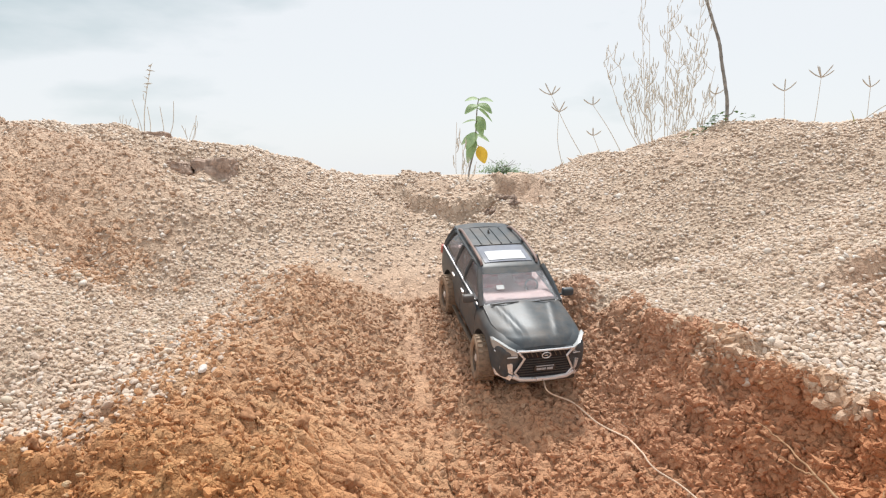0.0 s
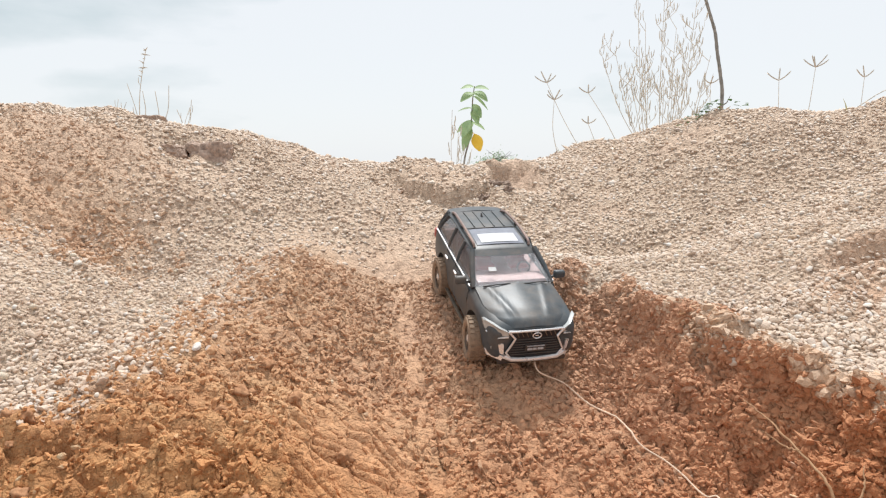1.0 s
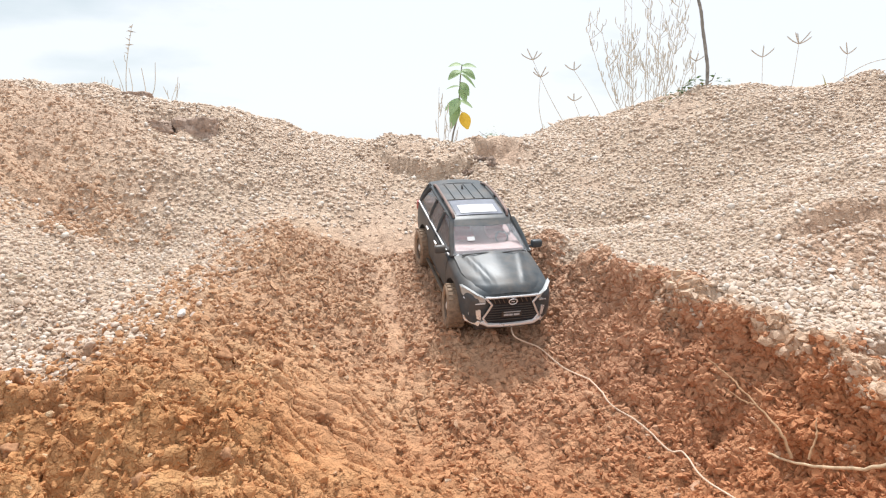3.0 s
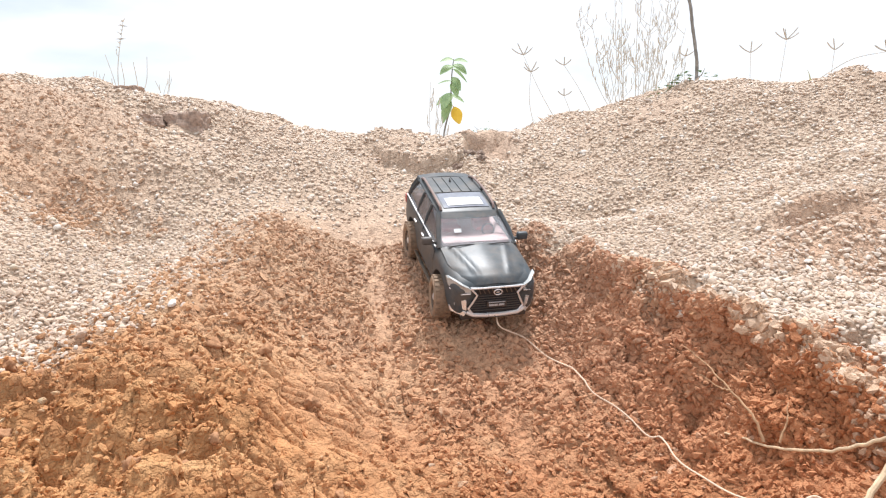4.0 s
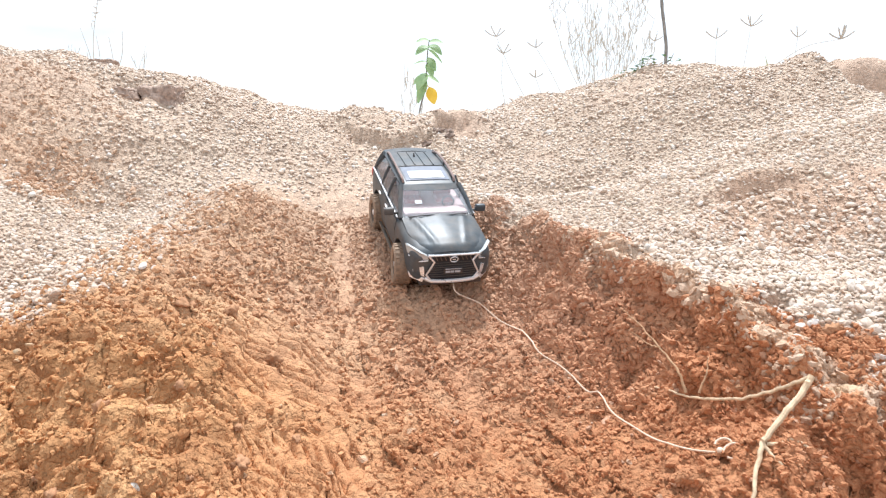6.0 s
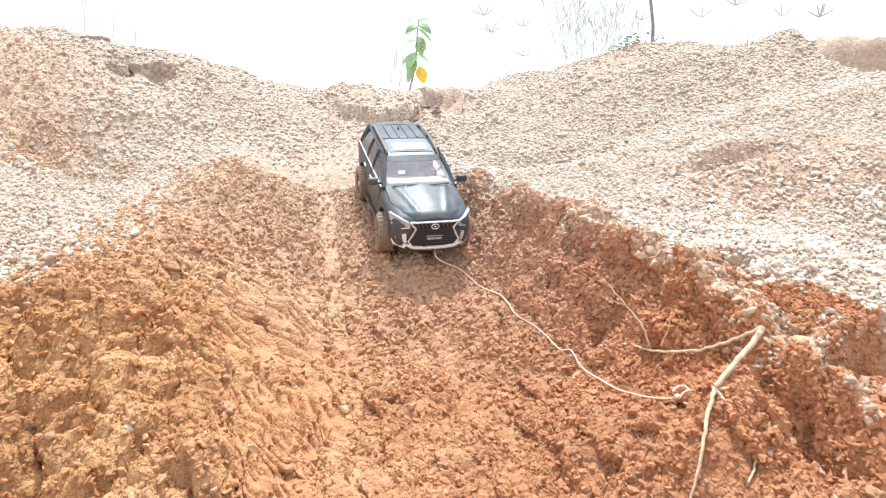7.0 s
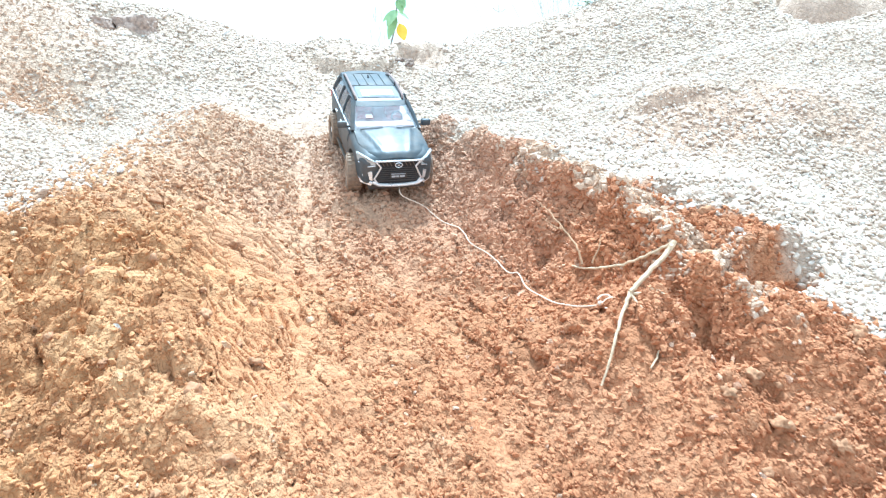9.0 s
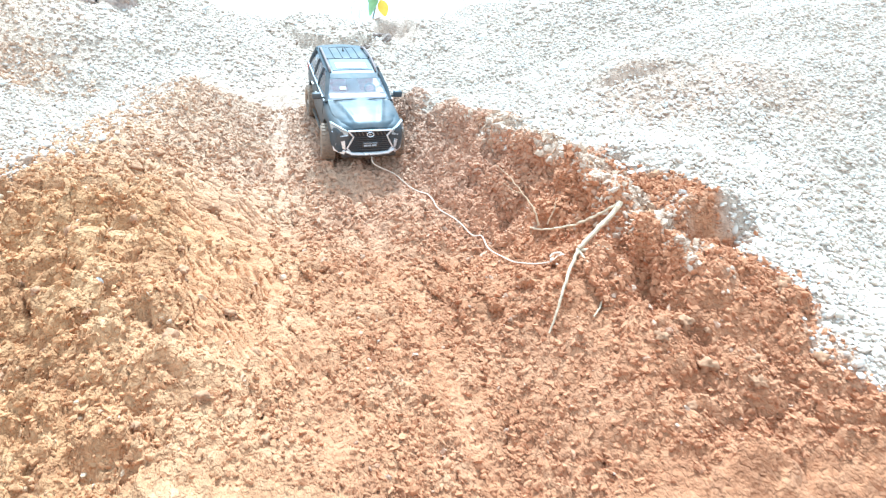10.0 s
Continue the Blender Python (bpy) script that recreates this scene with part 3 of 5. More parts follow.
def on_grid(values, x, y):
    x, y = np.atleast_1d(np.asarray(x, float)), np.atleast_1d(np.asarray(y, float))
    i = np.clip(np.searchsorted(GX, x) - 1, 0, len(GX) - 2)
    j = np.clip(np.searchsorted(GY, y) - 1, 0, len(GY) - 2)
    f, g = (x - GX[i]) / (GX[i + 1] - GX[i]), (y - GY[j]) / (GY[j + 1] - GY[j])
    return (values[j, i] * (1 - f) + values[j, i + 1] * f) * (1 - g) + (values[j + 1, i] * (1 - f) + values[j + 1, i + 1] * f) * g


def height(x, y):
    """Height of the built ground at given points."""
    return on_grid(GZ, x, y)


def z_at(x, y):
    return float(height(x, y)[0])


def quick_mesh(name, verts, faces, smooth=True):
    """A mesh from arrays, all faces with the same number of corners."""
    me = bpy.data.meshes.new(name)
    nv, nf, k = len(verts), len(faces), faces.shape[1]
    me.vertices.add(nv)
    me.vertices.foreach_set("co", verts.astype(np.float32).ravel())
    me.loops.add(nf * k)
    me.loops.foreach_set("vertex_index", faces.astype(np.int32).ravel())
    me.polygons.add(nf)
    me.polygons.foreach_set("loop_start", np.arange(0, nf * k, k, dtype=np.int32))
    me.polygons.foreach_set("use_smooth", np.full(nf, smooth))
    me.update(calc_edges=True)
    me.validate()
    return me


rows_n, cols_n = MX.shape
idx = np.arange(rows_n * cols_n).reshape(rows_n, cols_n)
quads = np.stack([idx[:-1, :-1], idx[:-1, 1:], idx[1:, 1:], idx[1:, :-1]], -1).reshape(-1, 4)
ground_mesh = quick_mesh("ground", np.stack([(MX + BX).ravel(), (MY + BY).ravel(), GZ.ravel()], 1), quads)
soil_attr = ground_mesh.attributes.new("soil", "FLOAT", "POINT")
soil_attr.data.foreach_set("value", soil_share(MX.ravel(), MY.ravel()).astype(np.float32))
press_attr = ground_mesh.attributes.new("pressed", "FLOAT", "POINT")
press_attr.data.foreach_set("value", pressed_share(MX.ravel(), MY.ravel()).astype(np.float32))
dry_attr = ground_mesh.attributes.new("dry", "FLOAT", "POINT")
dry_attr.data.foreach_set("value", dry_share(MX.ravel(), MY.ravel()).astype(np.float32))
ground_mesh.materials.append(M_GROUND)
ground = tagged(new("ground", ground_mesh), "eroded slope of red earth and pale gravel with wheel ruts", "ground", kind="structure")


# ---- loose gravel and crumbs ----
def ico(sub):
    """Corners and faces of a ball: 8 faces for 0, 20 for 1, 80 for 2."""
    if not sub:
        v = np.array([(1, 0, 0), (-1, 0, 0), (0, 1, 0), (0, -1, 0), (0, 0, 1), (0, 0, -1)], float)
        return v, np.array([(i, j, k) if (i + (j - 2) + (k - 4)) % 2 == 0 else (j, i, k) for i in (0, 1) for j in (2, 3) for k in (4, 5)])
    bm = bmesh.new()
    bmesh.ops.create_icosphere(bm, subdivisions=sub, radius=1)
    v = np.array([q.co[:] for q in bm.verts])
    f = np.array([[c.index for c in q.verts] for q in bm.faces])
    bm.free()
    return v, f


def scatter(name, points, sizes, sub, mat, seed, flat=(.55, .85), sink=.30, ragged=.19, smooth=True, cuts=0, odd=0.0):
    """Many small stones lying on the ground, as one mesh."""
    rng = np.random.RandomState(seed)
    v, f = ico(sub)
    n = len(points)
    turn = rng.rand(n) * 2 * math.pi
    tilt = rng.randn(n, 2) * .3
    stretch = np.stack([rng.uniform(.85, 1.3 + odd, n), rng.uniform(.7 - .4 * odd, 1.0, n), rng.uniform(*flat, n)], 1) * sizes[:, None]
    shape = 1 + ragged * rng.randn(n, len(v))
    unit = v[None] * shape[..., None]
    if cuts:  # broken faces
        nor = rng.randn(n, cuts, 3)
        nor /= np.linalg.norm(nor, axis=-1, keepdims=True)
        reach = np.einsum("nvk,nck->nvc", unit, nor) / rng.uniform(.55, .9, (n, 1, cuts))
        unit = unit / np.maximum(1, reach.max(-1))[..., None]
    p = unit * stretch[:, None, :]
    c, s = np.cos(turn)[:, None], np.sin(turn)[:, None]
    x, y, z = p[..., 0] * c - p[..., 1] * s, p[..., 0] * s + p[..., 1] * c, p[..., 2]
    z = z + x * tilt[:, :1] + y * tilt[:, 1:]
    base = height(points[:, 0], points[:, 1])
    foot = np.stack([points[:, 0] + on_grid(BX, points[:, 0], points[:, 1]), points[:, 1] + on_grid(BY, points[:, 0], points[:, 1])], 1)
    verts = np.stack([x + foot[:, :1], y + foot[:, 1:], z + (base + sizes * (.5 - sink))[:, None]], -1).reshape(-1, 3)
    faces = (f[None] + (np.arange(n) * len(v))[:, None, None]).reshape(-1, 3)
    me = quick_mesh(name, verts, faces, smooth)
    me.materials.append(mat)
    return new(name, me)


def spread(rng, n, x0, x1, y0, y1):
    return np.stack([rng.uniform(x0, x1, n), rng.uniform(y0, y1, n)], 1)


def packed(rng, gap, x0, x1, y0, y1):
    """Spots lying close together, none quite in line."""
    u, v = np.meshgrid(np.arange(x0, x1, gap), np.arange(y0, y1, gap * .87))
    u = u + .5 * gap * (np.arange(len(u)) % 2)[:, None]
    return np.stack([u.ravel(), v.ravel()], 1) + rng.uniform(-.42, .42, (u.size, 2)) * gap


rng = np.random.RandomState(11)
cand = np.concatenate([packed(rng, .0038, -.36, .56, .10, .62), packed(rng, .0047, -.80, 1.05, .10, .80), packed(rng, .0062, -.85, 1.15, .80, 1.08), packed(rng, .0078, -.85, 1.15, 1.08, 1.5)])
close = (cand[:, 1] < .62) & (cand[:, 0] > -.36) & (cand[:, 0] < .56)
first = np.arange(len(cand)) < len(packed(np.random.RandomState(1), .0038, -.36, .56, .10, .62))
bare = soil_share(cand[:, 0], cand[:, 1])
keep = (rng.rand(len(cand)) > np.clip(bare * 1.06 - .02, 0, 1.0)) & (first | ~close)
keep &= (cand[:, 0] > -.15 - .75 * cand[:, 1]) & (cand[:, 0] < .38 + .75 * cand[:, 1])
cand, close = cand[keep], close[keep]
sizes = np.clip(rng.lognormal(math.log(.00195), .32, len(cand)), .0011, .0046) * np.where(close, 1.0, 1.06)
tagged(scatter("gravel", cand[close], sizes[close] * 1.12, 2, M_PEBBLE, 3, (.5, .8), .30, .05, False, 5), "pale cream and tan rounded gravel strewn beside the track", "gravel", kind="stuff")
far = ~close & (cand[:, 1] > .80)
tagged(scatter("middle_gravel", cand[~close & ~far], sizes[~close & ~far], 1, M_PEBBLE, 6, (.45, .7), .42, .13, True), "pale tan gravel on the middle slopes", "gravel", kind="stuff")
tagged(scatter("far_gravel", cand[far], sizes[far] * np.where(cand[far][:, 1] < 1.08, 1.42, 1.7), 0, M_PEBBLE, 9, (.45, .7), .44, .12, True), "pale tan gravel over the upper slopes", "gravel", kind="stuff")
face_y = rng.uniform(.27, .64, 22000)
on_face = np.stack([line_x("right_foot", face_y) + rng.uniform(-.05, 1.15, len(face_y)) * (line_x("right_brow", face_y) - line_x("right_foot", face_y)), face_y], 1)
cand = np.concatenate([spread(rng, 92000, -.42, .52, .13, .80), spread(rng, 38000, .12, .46, .15, .78), on_face])
bare = soil_share(cand[:, 0], cand[:, 1])
flat = pressed_share(cand[:, 0], cand[:, 1])
thick = np.clip(.60 + .40 * grain(cand[:, 0], cand[:, 1], .05, 3) + .35 * grain(cand[:, 0], cand[:, 1], .018, 1), .35, 1)
extra = np.arange(len(cand)) >= 92000
in_bank = cand[:, 0] > line_x("right_foot", cand[:, 1]) - .01
on_mound = smooth_step(.03, -.02, cand[:, 0] - line_x("left_brow", cand[:, 1]))
kept = ((cand[:, 0] < line_x("right_brow", cand[:, 1]) + .05) | (cand[:, 1] < .42)) & (rng.rand(len(cand)) < bare * thick * (1 - .12 * on_mound)) & (in_bank | ~extra) & (rng.rand(len(cand)) > 2.2 * flat)
cand = cand[kept]
sizes = np.clip(rng.lognormal(math.log(.00178), .36, len(cand)), .0008, .0042) * np.interp(cand[:, 1], [.2, .35, .5], [.72, .85, 1])
in_face = in_bank[kept] & (cand[:, 0] < line_x("right_brow", cand[:, 1]) + .01) & (cand[:, 1] > .26)
sizes = np.where(in_face, 1.22 * sizes, sizes)
big = sizes > .0036
sunk = np.where(in_face, .05, .18)
fine = sizes < .0013
dried = rng.rand(len(cand)) < 1.2 * dry_share(cand[:, 0], cand[:, 1])
tagged(scatter("dry_crumbs", cand[dried], sizes[dried] * 1.1, 1, M_DRYCRUMB, 15, (.7, 1.1), .2, .28, False, 0, .35), "pale dry crumbs along the crest of the earth bank", "soil", kind="stuff")
big, fine, some = big & ~dried, fine & ~dried, ~(big | fine | dried)
tagged(scatter("fine_soil_crumbs", cand[fine], sizes[fine], 0, M_CRUMB, 14, (.8, 1.2), sunk[fine], .20, True, 0, .25), "fine crumbs of dry red earth on the track and banks", "soil", kind="stuff")
tagged(scatter("soil_crumbs", cand[some], sizes[some], 1, M_CRUMB, 4, (.7, 1.1), sunk[some], .30, False, 0, .4), "crumbs of dry red earth on the track and banks", "soil", kind="stuff")
tagged(scatter("larger_soil_crumbs", cand[big], sizes[big] * .9, 2, M_CRUMB, 5, (.65, 1.0), .50, .15, False, 4, .4), "larger crumbs of dry red earth on the banks", "soil", kind="stuff")


cand = spread(rng, 16000, -.80, -.34, .62, 1.02)
cand = cand[rng.rand(len(cand)) < .6 * soil_share(cand[:, 0], cand[:, 1])]
tagged(scatter("hill_crumbs", cand, np.clip(rng.lognormal(math.log(.0013), .45, len(cand)), .0007, .004), 1, M_CRUMB, 7, (.65, 1.05), .35, .26, False), "crumbs of dry earth on the washed hillside", "soil", kind="stuff")


# ---- building helpers ----
def part(name, bm, mat, parent=None, label="", smooth=True):
    me = bpy.data.meshes.new(name)
    bmesh.ops.recalc_face_normals(bm, faces=bm.faces[:])
    bm.to_mesh(me)
    bm.free()
    if smooth:
        me.polygons.foreach_set("use_smooth", [True] * len(me.polygons))
        me.set_sharp_from_angle(angle=radians(38))
    me.materials.append(mat)
    ob = new(name, me)
    ob.parent = parent
    return tagged(ob, label) if label else ob


def thing(name, m, label, category, group=""):
    ob = new(name)
    ob.empty_display_size = 0.02
    ob.matrix_world = m
    return tagged(ob, label, category, group)


def box(c, s, bevel=0.0, turn=None, bm=None, seg=2):
    bm = bm or bmesh.new()
    m = Matrix.Translation(c) @ (turn or Matrix()) @ Matrix.Diagonal((*s, 1))
    made = bmesh.ops.create_cube(bm, size=1, matrix=m)
    if bevel:
        edges = list({e for v in made["verts"] for e in v.link_edges})
        bmesh.ops.bevel(bm, geom=edges, offset=bevel, segments=seg, affect="EDGES", profile=0.6)
    return bm


def tube(points, radius, sides=8, bm=None, cap=True):
    """A round rod along points; radius is one number or one for each point."""
    bm = bm or bmesh.new()
    pts = [Vector(p) for p in points]
    rad = radius if isinstance(radius, (list, tuple)) else [radius] * len(pts)
    rings, side = [], None
    for i, p in enumerate(pts):
        d = (pts[min(i + 1, len(pts) - 1)] - pts[max(i - 1, 0)]).normalized()
        if side is None:
            side = d.cross(Vector((0, 0, 1)))
            side = side.normalized() if side.length > 1e-4 else Vector((1, 0, 0))
        side = (side - d * side.dot(d)).normalized()
        up = d.cross(side)
        rings.append([bm.verts.new(p + rad[i] * (math.cos(a) * side + math.sin(a) * up)) for a in (2 * math.pi * k / sides for k in range(sides))])
    for r0, r1 in zip(rings, rings[1:]):
        for k in range(sides):
            bm.faces.new((r0[k], r0[(k + 1) % sides], r1[(k + 1) % sides], r1[k]))
    if cap:
        bm.faces.new(rings[0][::-1])
        bm.faces.new(rings[-1])
    return bm


def curve_points(points, n=8):
    """A smooth run through the given points."""
    p = [Vector(q) for q in points]
    p = [2 * p[0] - p[1]] + p + [2 * p[-1] - p[-2]]
    out = []
    for i in range(1, len(p) - 2):
        for k in range(n):
            t = k / n
            out.append(.5 * ((2 * p[i]) + (p[i + 1] - p[i - 1]) * t + (2 * p[i - 1] - 5 * p[i] + 4 * p[i + 1] - p[i + 2]) * t * t + (3 * p[i] - p[i - 1] - 3 * p[i + 1] + p[i + 2]) * t ** 3))
    return out + [p[-2]]


def lathe(profile, segs=32, bm=None):
    """Turn a profile of (x, radius) about the x axis."""
    bm = bm or bmesh.new()
    rings = [[bm.verts.new((x, r * math.cos(a), r * math.sin(a))) for a in (2 * math.pi * k / segs for k in range(segs))] for x, r in profile]
    for r0, r1 in zip(rings, rings[1:]):
        for k in range(segs):
            bm.faces.new((r0[k], r0[(k + 1) % segs], r1[(k + 1) % segs], r1[k]))
    return bm


def slab(outline, place, depth, bevel=0.0, bm=None):
    """A plate from an outline of (u, v); place(u, v, d) gives the point at depth d behind its face."""
    bm = bm or bmesh.new()
    f = [bm.verts.new(place(u, v, 0)) for u, v in outline]
    b = [bm.verts.new(place(u, v, depth)) for u, v in outline]
    bm.faces.new(f)
    bm.faces.new(b[::-1])
    for i in range(len(f)):
        j = (i + 1) % len(f)
        bm.faces.new((f[i], b[i], b[j], f[j]))
    if bevel:
        bmesh.ops.recalc_face_normals(bm, faces=bm.faces[:])
        bmesh.ops.bevel(bm, geom=[e for e in bm.edges], offset=bevel, segments=2, affect="EDGES", profile=.6)
    return bm


def sheet(fn, nu, nv, thick):
    """A curved plate: fn(u, v) for u, v in 0..1, thickened along its normal."""
    bm = bmesh.new()
    g = [[bm.verts.new(fn(i / nu, j / nv)) for j in range(nv + 1)] for i in range(nu + 1)]
    for i in range(nu):
        for j in range(nv):
            bm.faces.new((g[i][j], g[i + 1][j], g[i + 1][j + 1], g[i][j + 1]))
    bmesh.ops.recalc_face_normals(bm, faces=bm.faces[:])
    bmesh.ops.solidify(bm, geom=bm.faces[:], thickness=thick)
    return bm


def loft(stations, bm=None):
    bm = bm or bmesh.new()
    rings = [[bm.verts.new(p) for p in s] for s in stations]
    n = len(rings[0])
    for r0, r1 in zip(rings, rings[1:]):
        for k in range(n):
            bm.faces.new((r0[k], r0[(k + 1) % n], r1[(k + 1) % n], r1[k]))
    bm.faces.new(rings[0][::-1])
    bm.faces.new(rings[-1])
    return bm


def baked(bm, steps):
    """The mesh of bm with modifiers worked in; steps: (kind, settings, cutter)."""
    me = bpy.data.meshes.new("work")
    bmesh.ops.recalc_face_normals(bm, faces=bm.faces[:])
    bm.to_mesh(me)
    bm.free()
    ob = new("work", me)
    extra = []
    for kind, levels, cutter in steps:
        mod = ob.modifiers.new(kind, kind)
        if kind == "SUBSURF":
            mod.levels = mod.render_levels = levels
        if kind == "BOOLEAN":
            cm = bpy.data.meshes.new("cutter")
            bmesh.ops.recalc_face_normals(cutter, faces=cutter.faces[:])
            cutter.to_mesh(cm)
            cutter.free()
            c = new("cutter", cm)
            extra.append(c)
            mod.operation, mod.object, mod.solver = "DIFFERENCE", c, "EXACT"
    dg = bpy.context.evaluated_depsgraph_get()
    dg.update()
    out = bmesh.new()
    out.from_mesh(ob.evaluated_get(dg).to_mesh())
    for o in [ob] + extra:
        bpy.data.objects.remove(o)
    return out


# ---- the model car ----
AXLES, TRACK, WHEEL_R = (-.0595, .0605), .0388, .0205


def body_station(y, w, zb, zs, zt):
    half = [(0, zb), (.7 * w, zb), (.95 * w, zb + .003), (w, zb + .010), (w * 1.005, .5 * (zb + zs)), (w, zs - .007), (.965 * w, zs - .001), (.80 * w, zs + .5 * (zt - zs)), (.4 * w, zt - .0006), (0, zt)]
    return [(x, y, z) for x, z in half] + [(-x, y, z) for x, z in half[-2:0:-1]]


BODY = [(-.1000, .031, .025, .0475, .0495), (-.0985, .0345, .0215, .0495, .0525), (-.093, .0380, .020, .0520, .0553), (-.080, .0402, .0195, .0542, .0580), (-.060, .0410, .0195, .0558, .0600),
        (-.040, .0410, .0195, .0570, .0612), (-.030, .0410, .0195, .0580, .0600), (.0, .0410, .0195, .0585, .0588), (.040, .0410, .0195, .0588, .0588), (.075, .0410, .0195, .0592, .0592),
        (.098, .0400, .020, .0592, .0592), (.108, .038, .021, .0575, .0585), (.1125, .034, .023, .054, .0555)]


def body_top(y, x):
    ys = [s[0] for s in BODY]
    zs, zt, w = (np.interp(y, ys, [s[k] for s in BODY]) for k in (3, 4, 1))
    return zt - (zt - zs) * min(1, abs(x) / w) ** 2.2


def nose(x, z):
    """How far forward the front of the car stands."""
    return -.1020 + .022 * (abs(x) / .041) ** 6 + .10 * max(0, z - .046)


def build_car(m):
    car = thing("toy_car", m, "black diecast toy off-road car with dusty tyres driving down the track", "toy car")
    cuts = bmesh.new()
    for y in AXLES:
        for s in (-1, 1):
            made = lathe([(s * .020, .0005), (s * .020, .0245), (s * .060, .0245), (s * .060, .0005)], 28, None)
            me = bpy.data.meshes.new("cut")
            bmesh.ops.translate(made, verts=made.verts[:], vec=(0, y, .0215))
            made.to_mesh(me)
            made.free()
            cuts.from_mesh(me)
            bpy.data.meshes.remove(me)
    bmesh.ops.holes_fill(cuts, edges=[e for e in cuts.edges if e.is_boundary], sides=64)
    shell = loft([body_station(*s) for s in BODY])
    part("body", baked(shell, [("SUBSURF", 2, None), ("BOOLEAN", 0, cuts)]), M_PAINT, car)

    # bonnet with two creases
    def bonnet(u, v):
        y = -.0990 + .0615 * v
        half = .0300 + .0054 * min(1, v * 2.5)
        x = (2 * u - 1) * half
        crease = .0011 * math.exp(-((abs(x) - (.012 + .014 * v)) / .0022) ** 2) * min(1, 4 * v) + .0006 * math.exp(-(x / .009) ** 2)
        return (x, y + .009 * (1 - v) * (abs(x) / .03) ** 4, body_top(y, x) + .0012 + crease)
    part("bonnet", sheet(bonnet, 28, 20, .0016), M_PAINT, car)
    # doors, a hair proud of the flanks
    for s in (-1, 1):
        for name, y0, y1, za, zb in (("front_door", -.0345, .0155, .0245, .0560), ("rear_door", .0165, .0500, .0245, .0565)):
            def door(u, v, y0=y0, y1=y1, za=za, zb=zb, s=s):
                z = za + (zb - za) * v
                y = y0 + (y1 - y0) * u
                if name == "rear_door":
                    y = min(y, .0605 - math.sqrt(max(0, .0255 ** 2 - (z - .0215) ** 2))) if z < .047 else y
                return (s * (.04125 - .0018 * ((z - .040) / .018) ** 4 + .0004 * math.exp(-((z - .047) / .002) ** 2)), y, z)
            d = part(name, sheet(door, 12, 14, .0012), M_PAINT, car)
            part("door_handle", box((s * .0420, y1 - .0075, .0520), (.0016, .0085, .0019), .0006), M_CHROME, d, "small chrome handle")
    # glasshouse: pillars, roof and panes
    BELT, EAVE = .0588, .0785
    corners = {"a": ((.0362, -.0365, .0612), (.0300, -.0020, .0780)), "b": ((.0388, .0160, BELT), (.0313, .0180, EAVE + .0005)), "c": ((.0386, .0500, BELT), (.0311, .0500, EAVE + .0003)), "d": ((.0375, .0990, BELT), (.0290, .0885, .0770)), "e": ((.0345, .1085, BELT - .001), (.0275, .0985, .0765))}
    for s in (-1, 1):
        for key, (lo, hi) in corners.items():
            thick = {"a": .0019, "b": .0017, "c": .0017, "d": .0024, "e": .0022}[key] + (.0006 if key == "a" else 0)
            part("pillar", tube([(s * lo[0], lo[1], lo[2] - .003), (s * (lo[0] * .55 + hi[0] * .45 + .0006), .55 * lo[1] + .45 * hi[1], .55 * lo[2] + .45 * hi[2]), (s * hi[0], hi[1], hi[2] + .001)], thick, 8), M_PAINT, car)
        part("window_trim", tube([(s * .0392, y, BELT + .0004) for y in (-.034, -.01, .02, .06, .097)], .0008, 6), M_CHROME, car, "thin chrome strip under the side windows")
        for (k0, k1) in (("a", "b"), ("b", "c"), ("c", "d")):
            def pane(u, v, k0=k0, k1=k1, s=s):
                lo = Vector(corners[k0][0]).lerp(Vector(corners[k1][0]), u)
                hi = Vector(corners[k0][1]).lerp(Vector(corners[k1][1]), u)
                p = lo.lerp(hi, v)
                return (s * (p.x + .0007 * math.sin(math.pi * v)), p.y, p.z)
            w = part("side_window", sheet(pane, 6, 6, .0005), M_SIDEGLASS, car, "dark tinted side window")
            w.visible_shadow = False

    def screen(u, v, a0=0.0, a1=0.86):
        lo, hi = Vector((.0362 * (2 * u - 1), -.0365, .0608)), Vector((.0298 * (2 * u - 1), -.0015, .0785))
        p = lo.lerp(hi, a0 + (a1 - a0) * v)
        v = a0 + (a1 - a0) * v
        return (p.x, p.y - .0055 * (1 - (2 * u - 1) ** 2) * (1 - .5 * v), p.z + .0008 * math.sin(math.pi * v))
    w = part("windscreen", sheet(screen, 14, 8, .0005), M_GLASS, car, "slightly hazy windscreen")
    w.visible_shadow = False

    part("windscreen_header", sheet(lambda u, v: screen(u, v, .85, 1.03), 14, 2, .0012), M_PAINT, car)

    def back(u, v):
        lo, hi = Vector((.0345 * (2 * u - 1), .1085, BELT)), Vector((.0275 * (2 * u - 1), .0985, .0765))
        p = lo.lerp(hi, v)
        return (p.x, p.y + .002 * (1 - (2 * u - 1) ** 2), p.z)
    w = part("rear_window", sheet(back, 10, 6, .0005), M_GLASS, car)
    w.visible_shadow = False
    roof_st = [(-.0035, .0285, .0782), (.001, .0300, .0797), (.015, .0315, .0812), (.040, .0318, .0820), (.070, .0312, .0815), (.090, .0300, .0800), (.0985, .0282, .0785)]

    def roof_ring(y, w, z):
        half = [(0, z - .003), (.9 * w, z - .0035), (w, z - .0025), (.97 * w, z - .0008), (.8 * w, z - .0001), (0, z + .0004)]
        return [(x, y, q) for x, q in half] + [(-x, y, q) for x, q in half[-2:0:-1]]
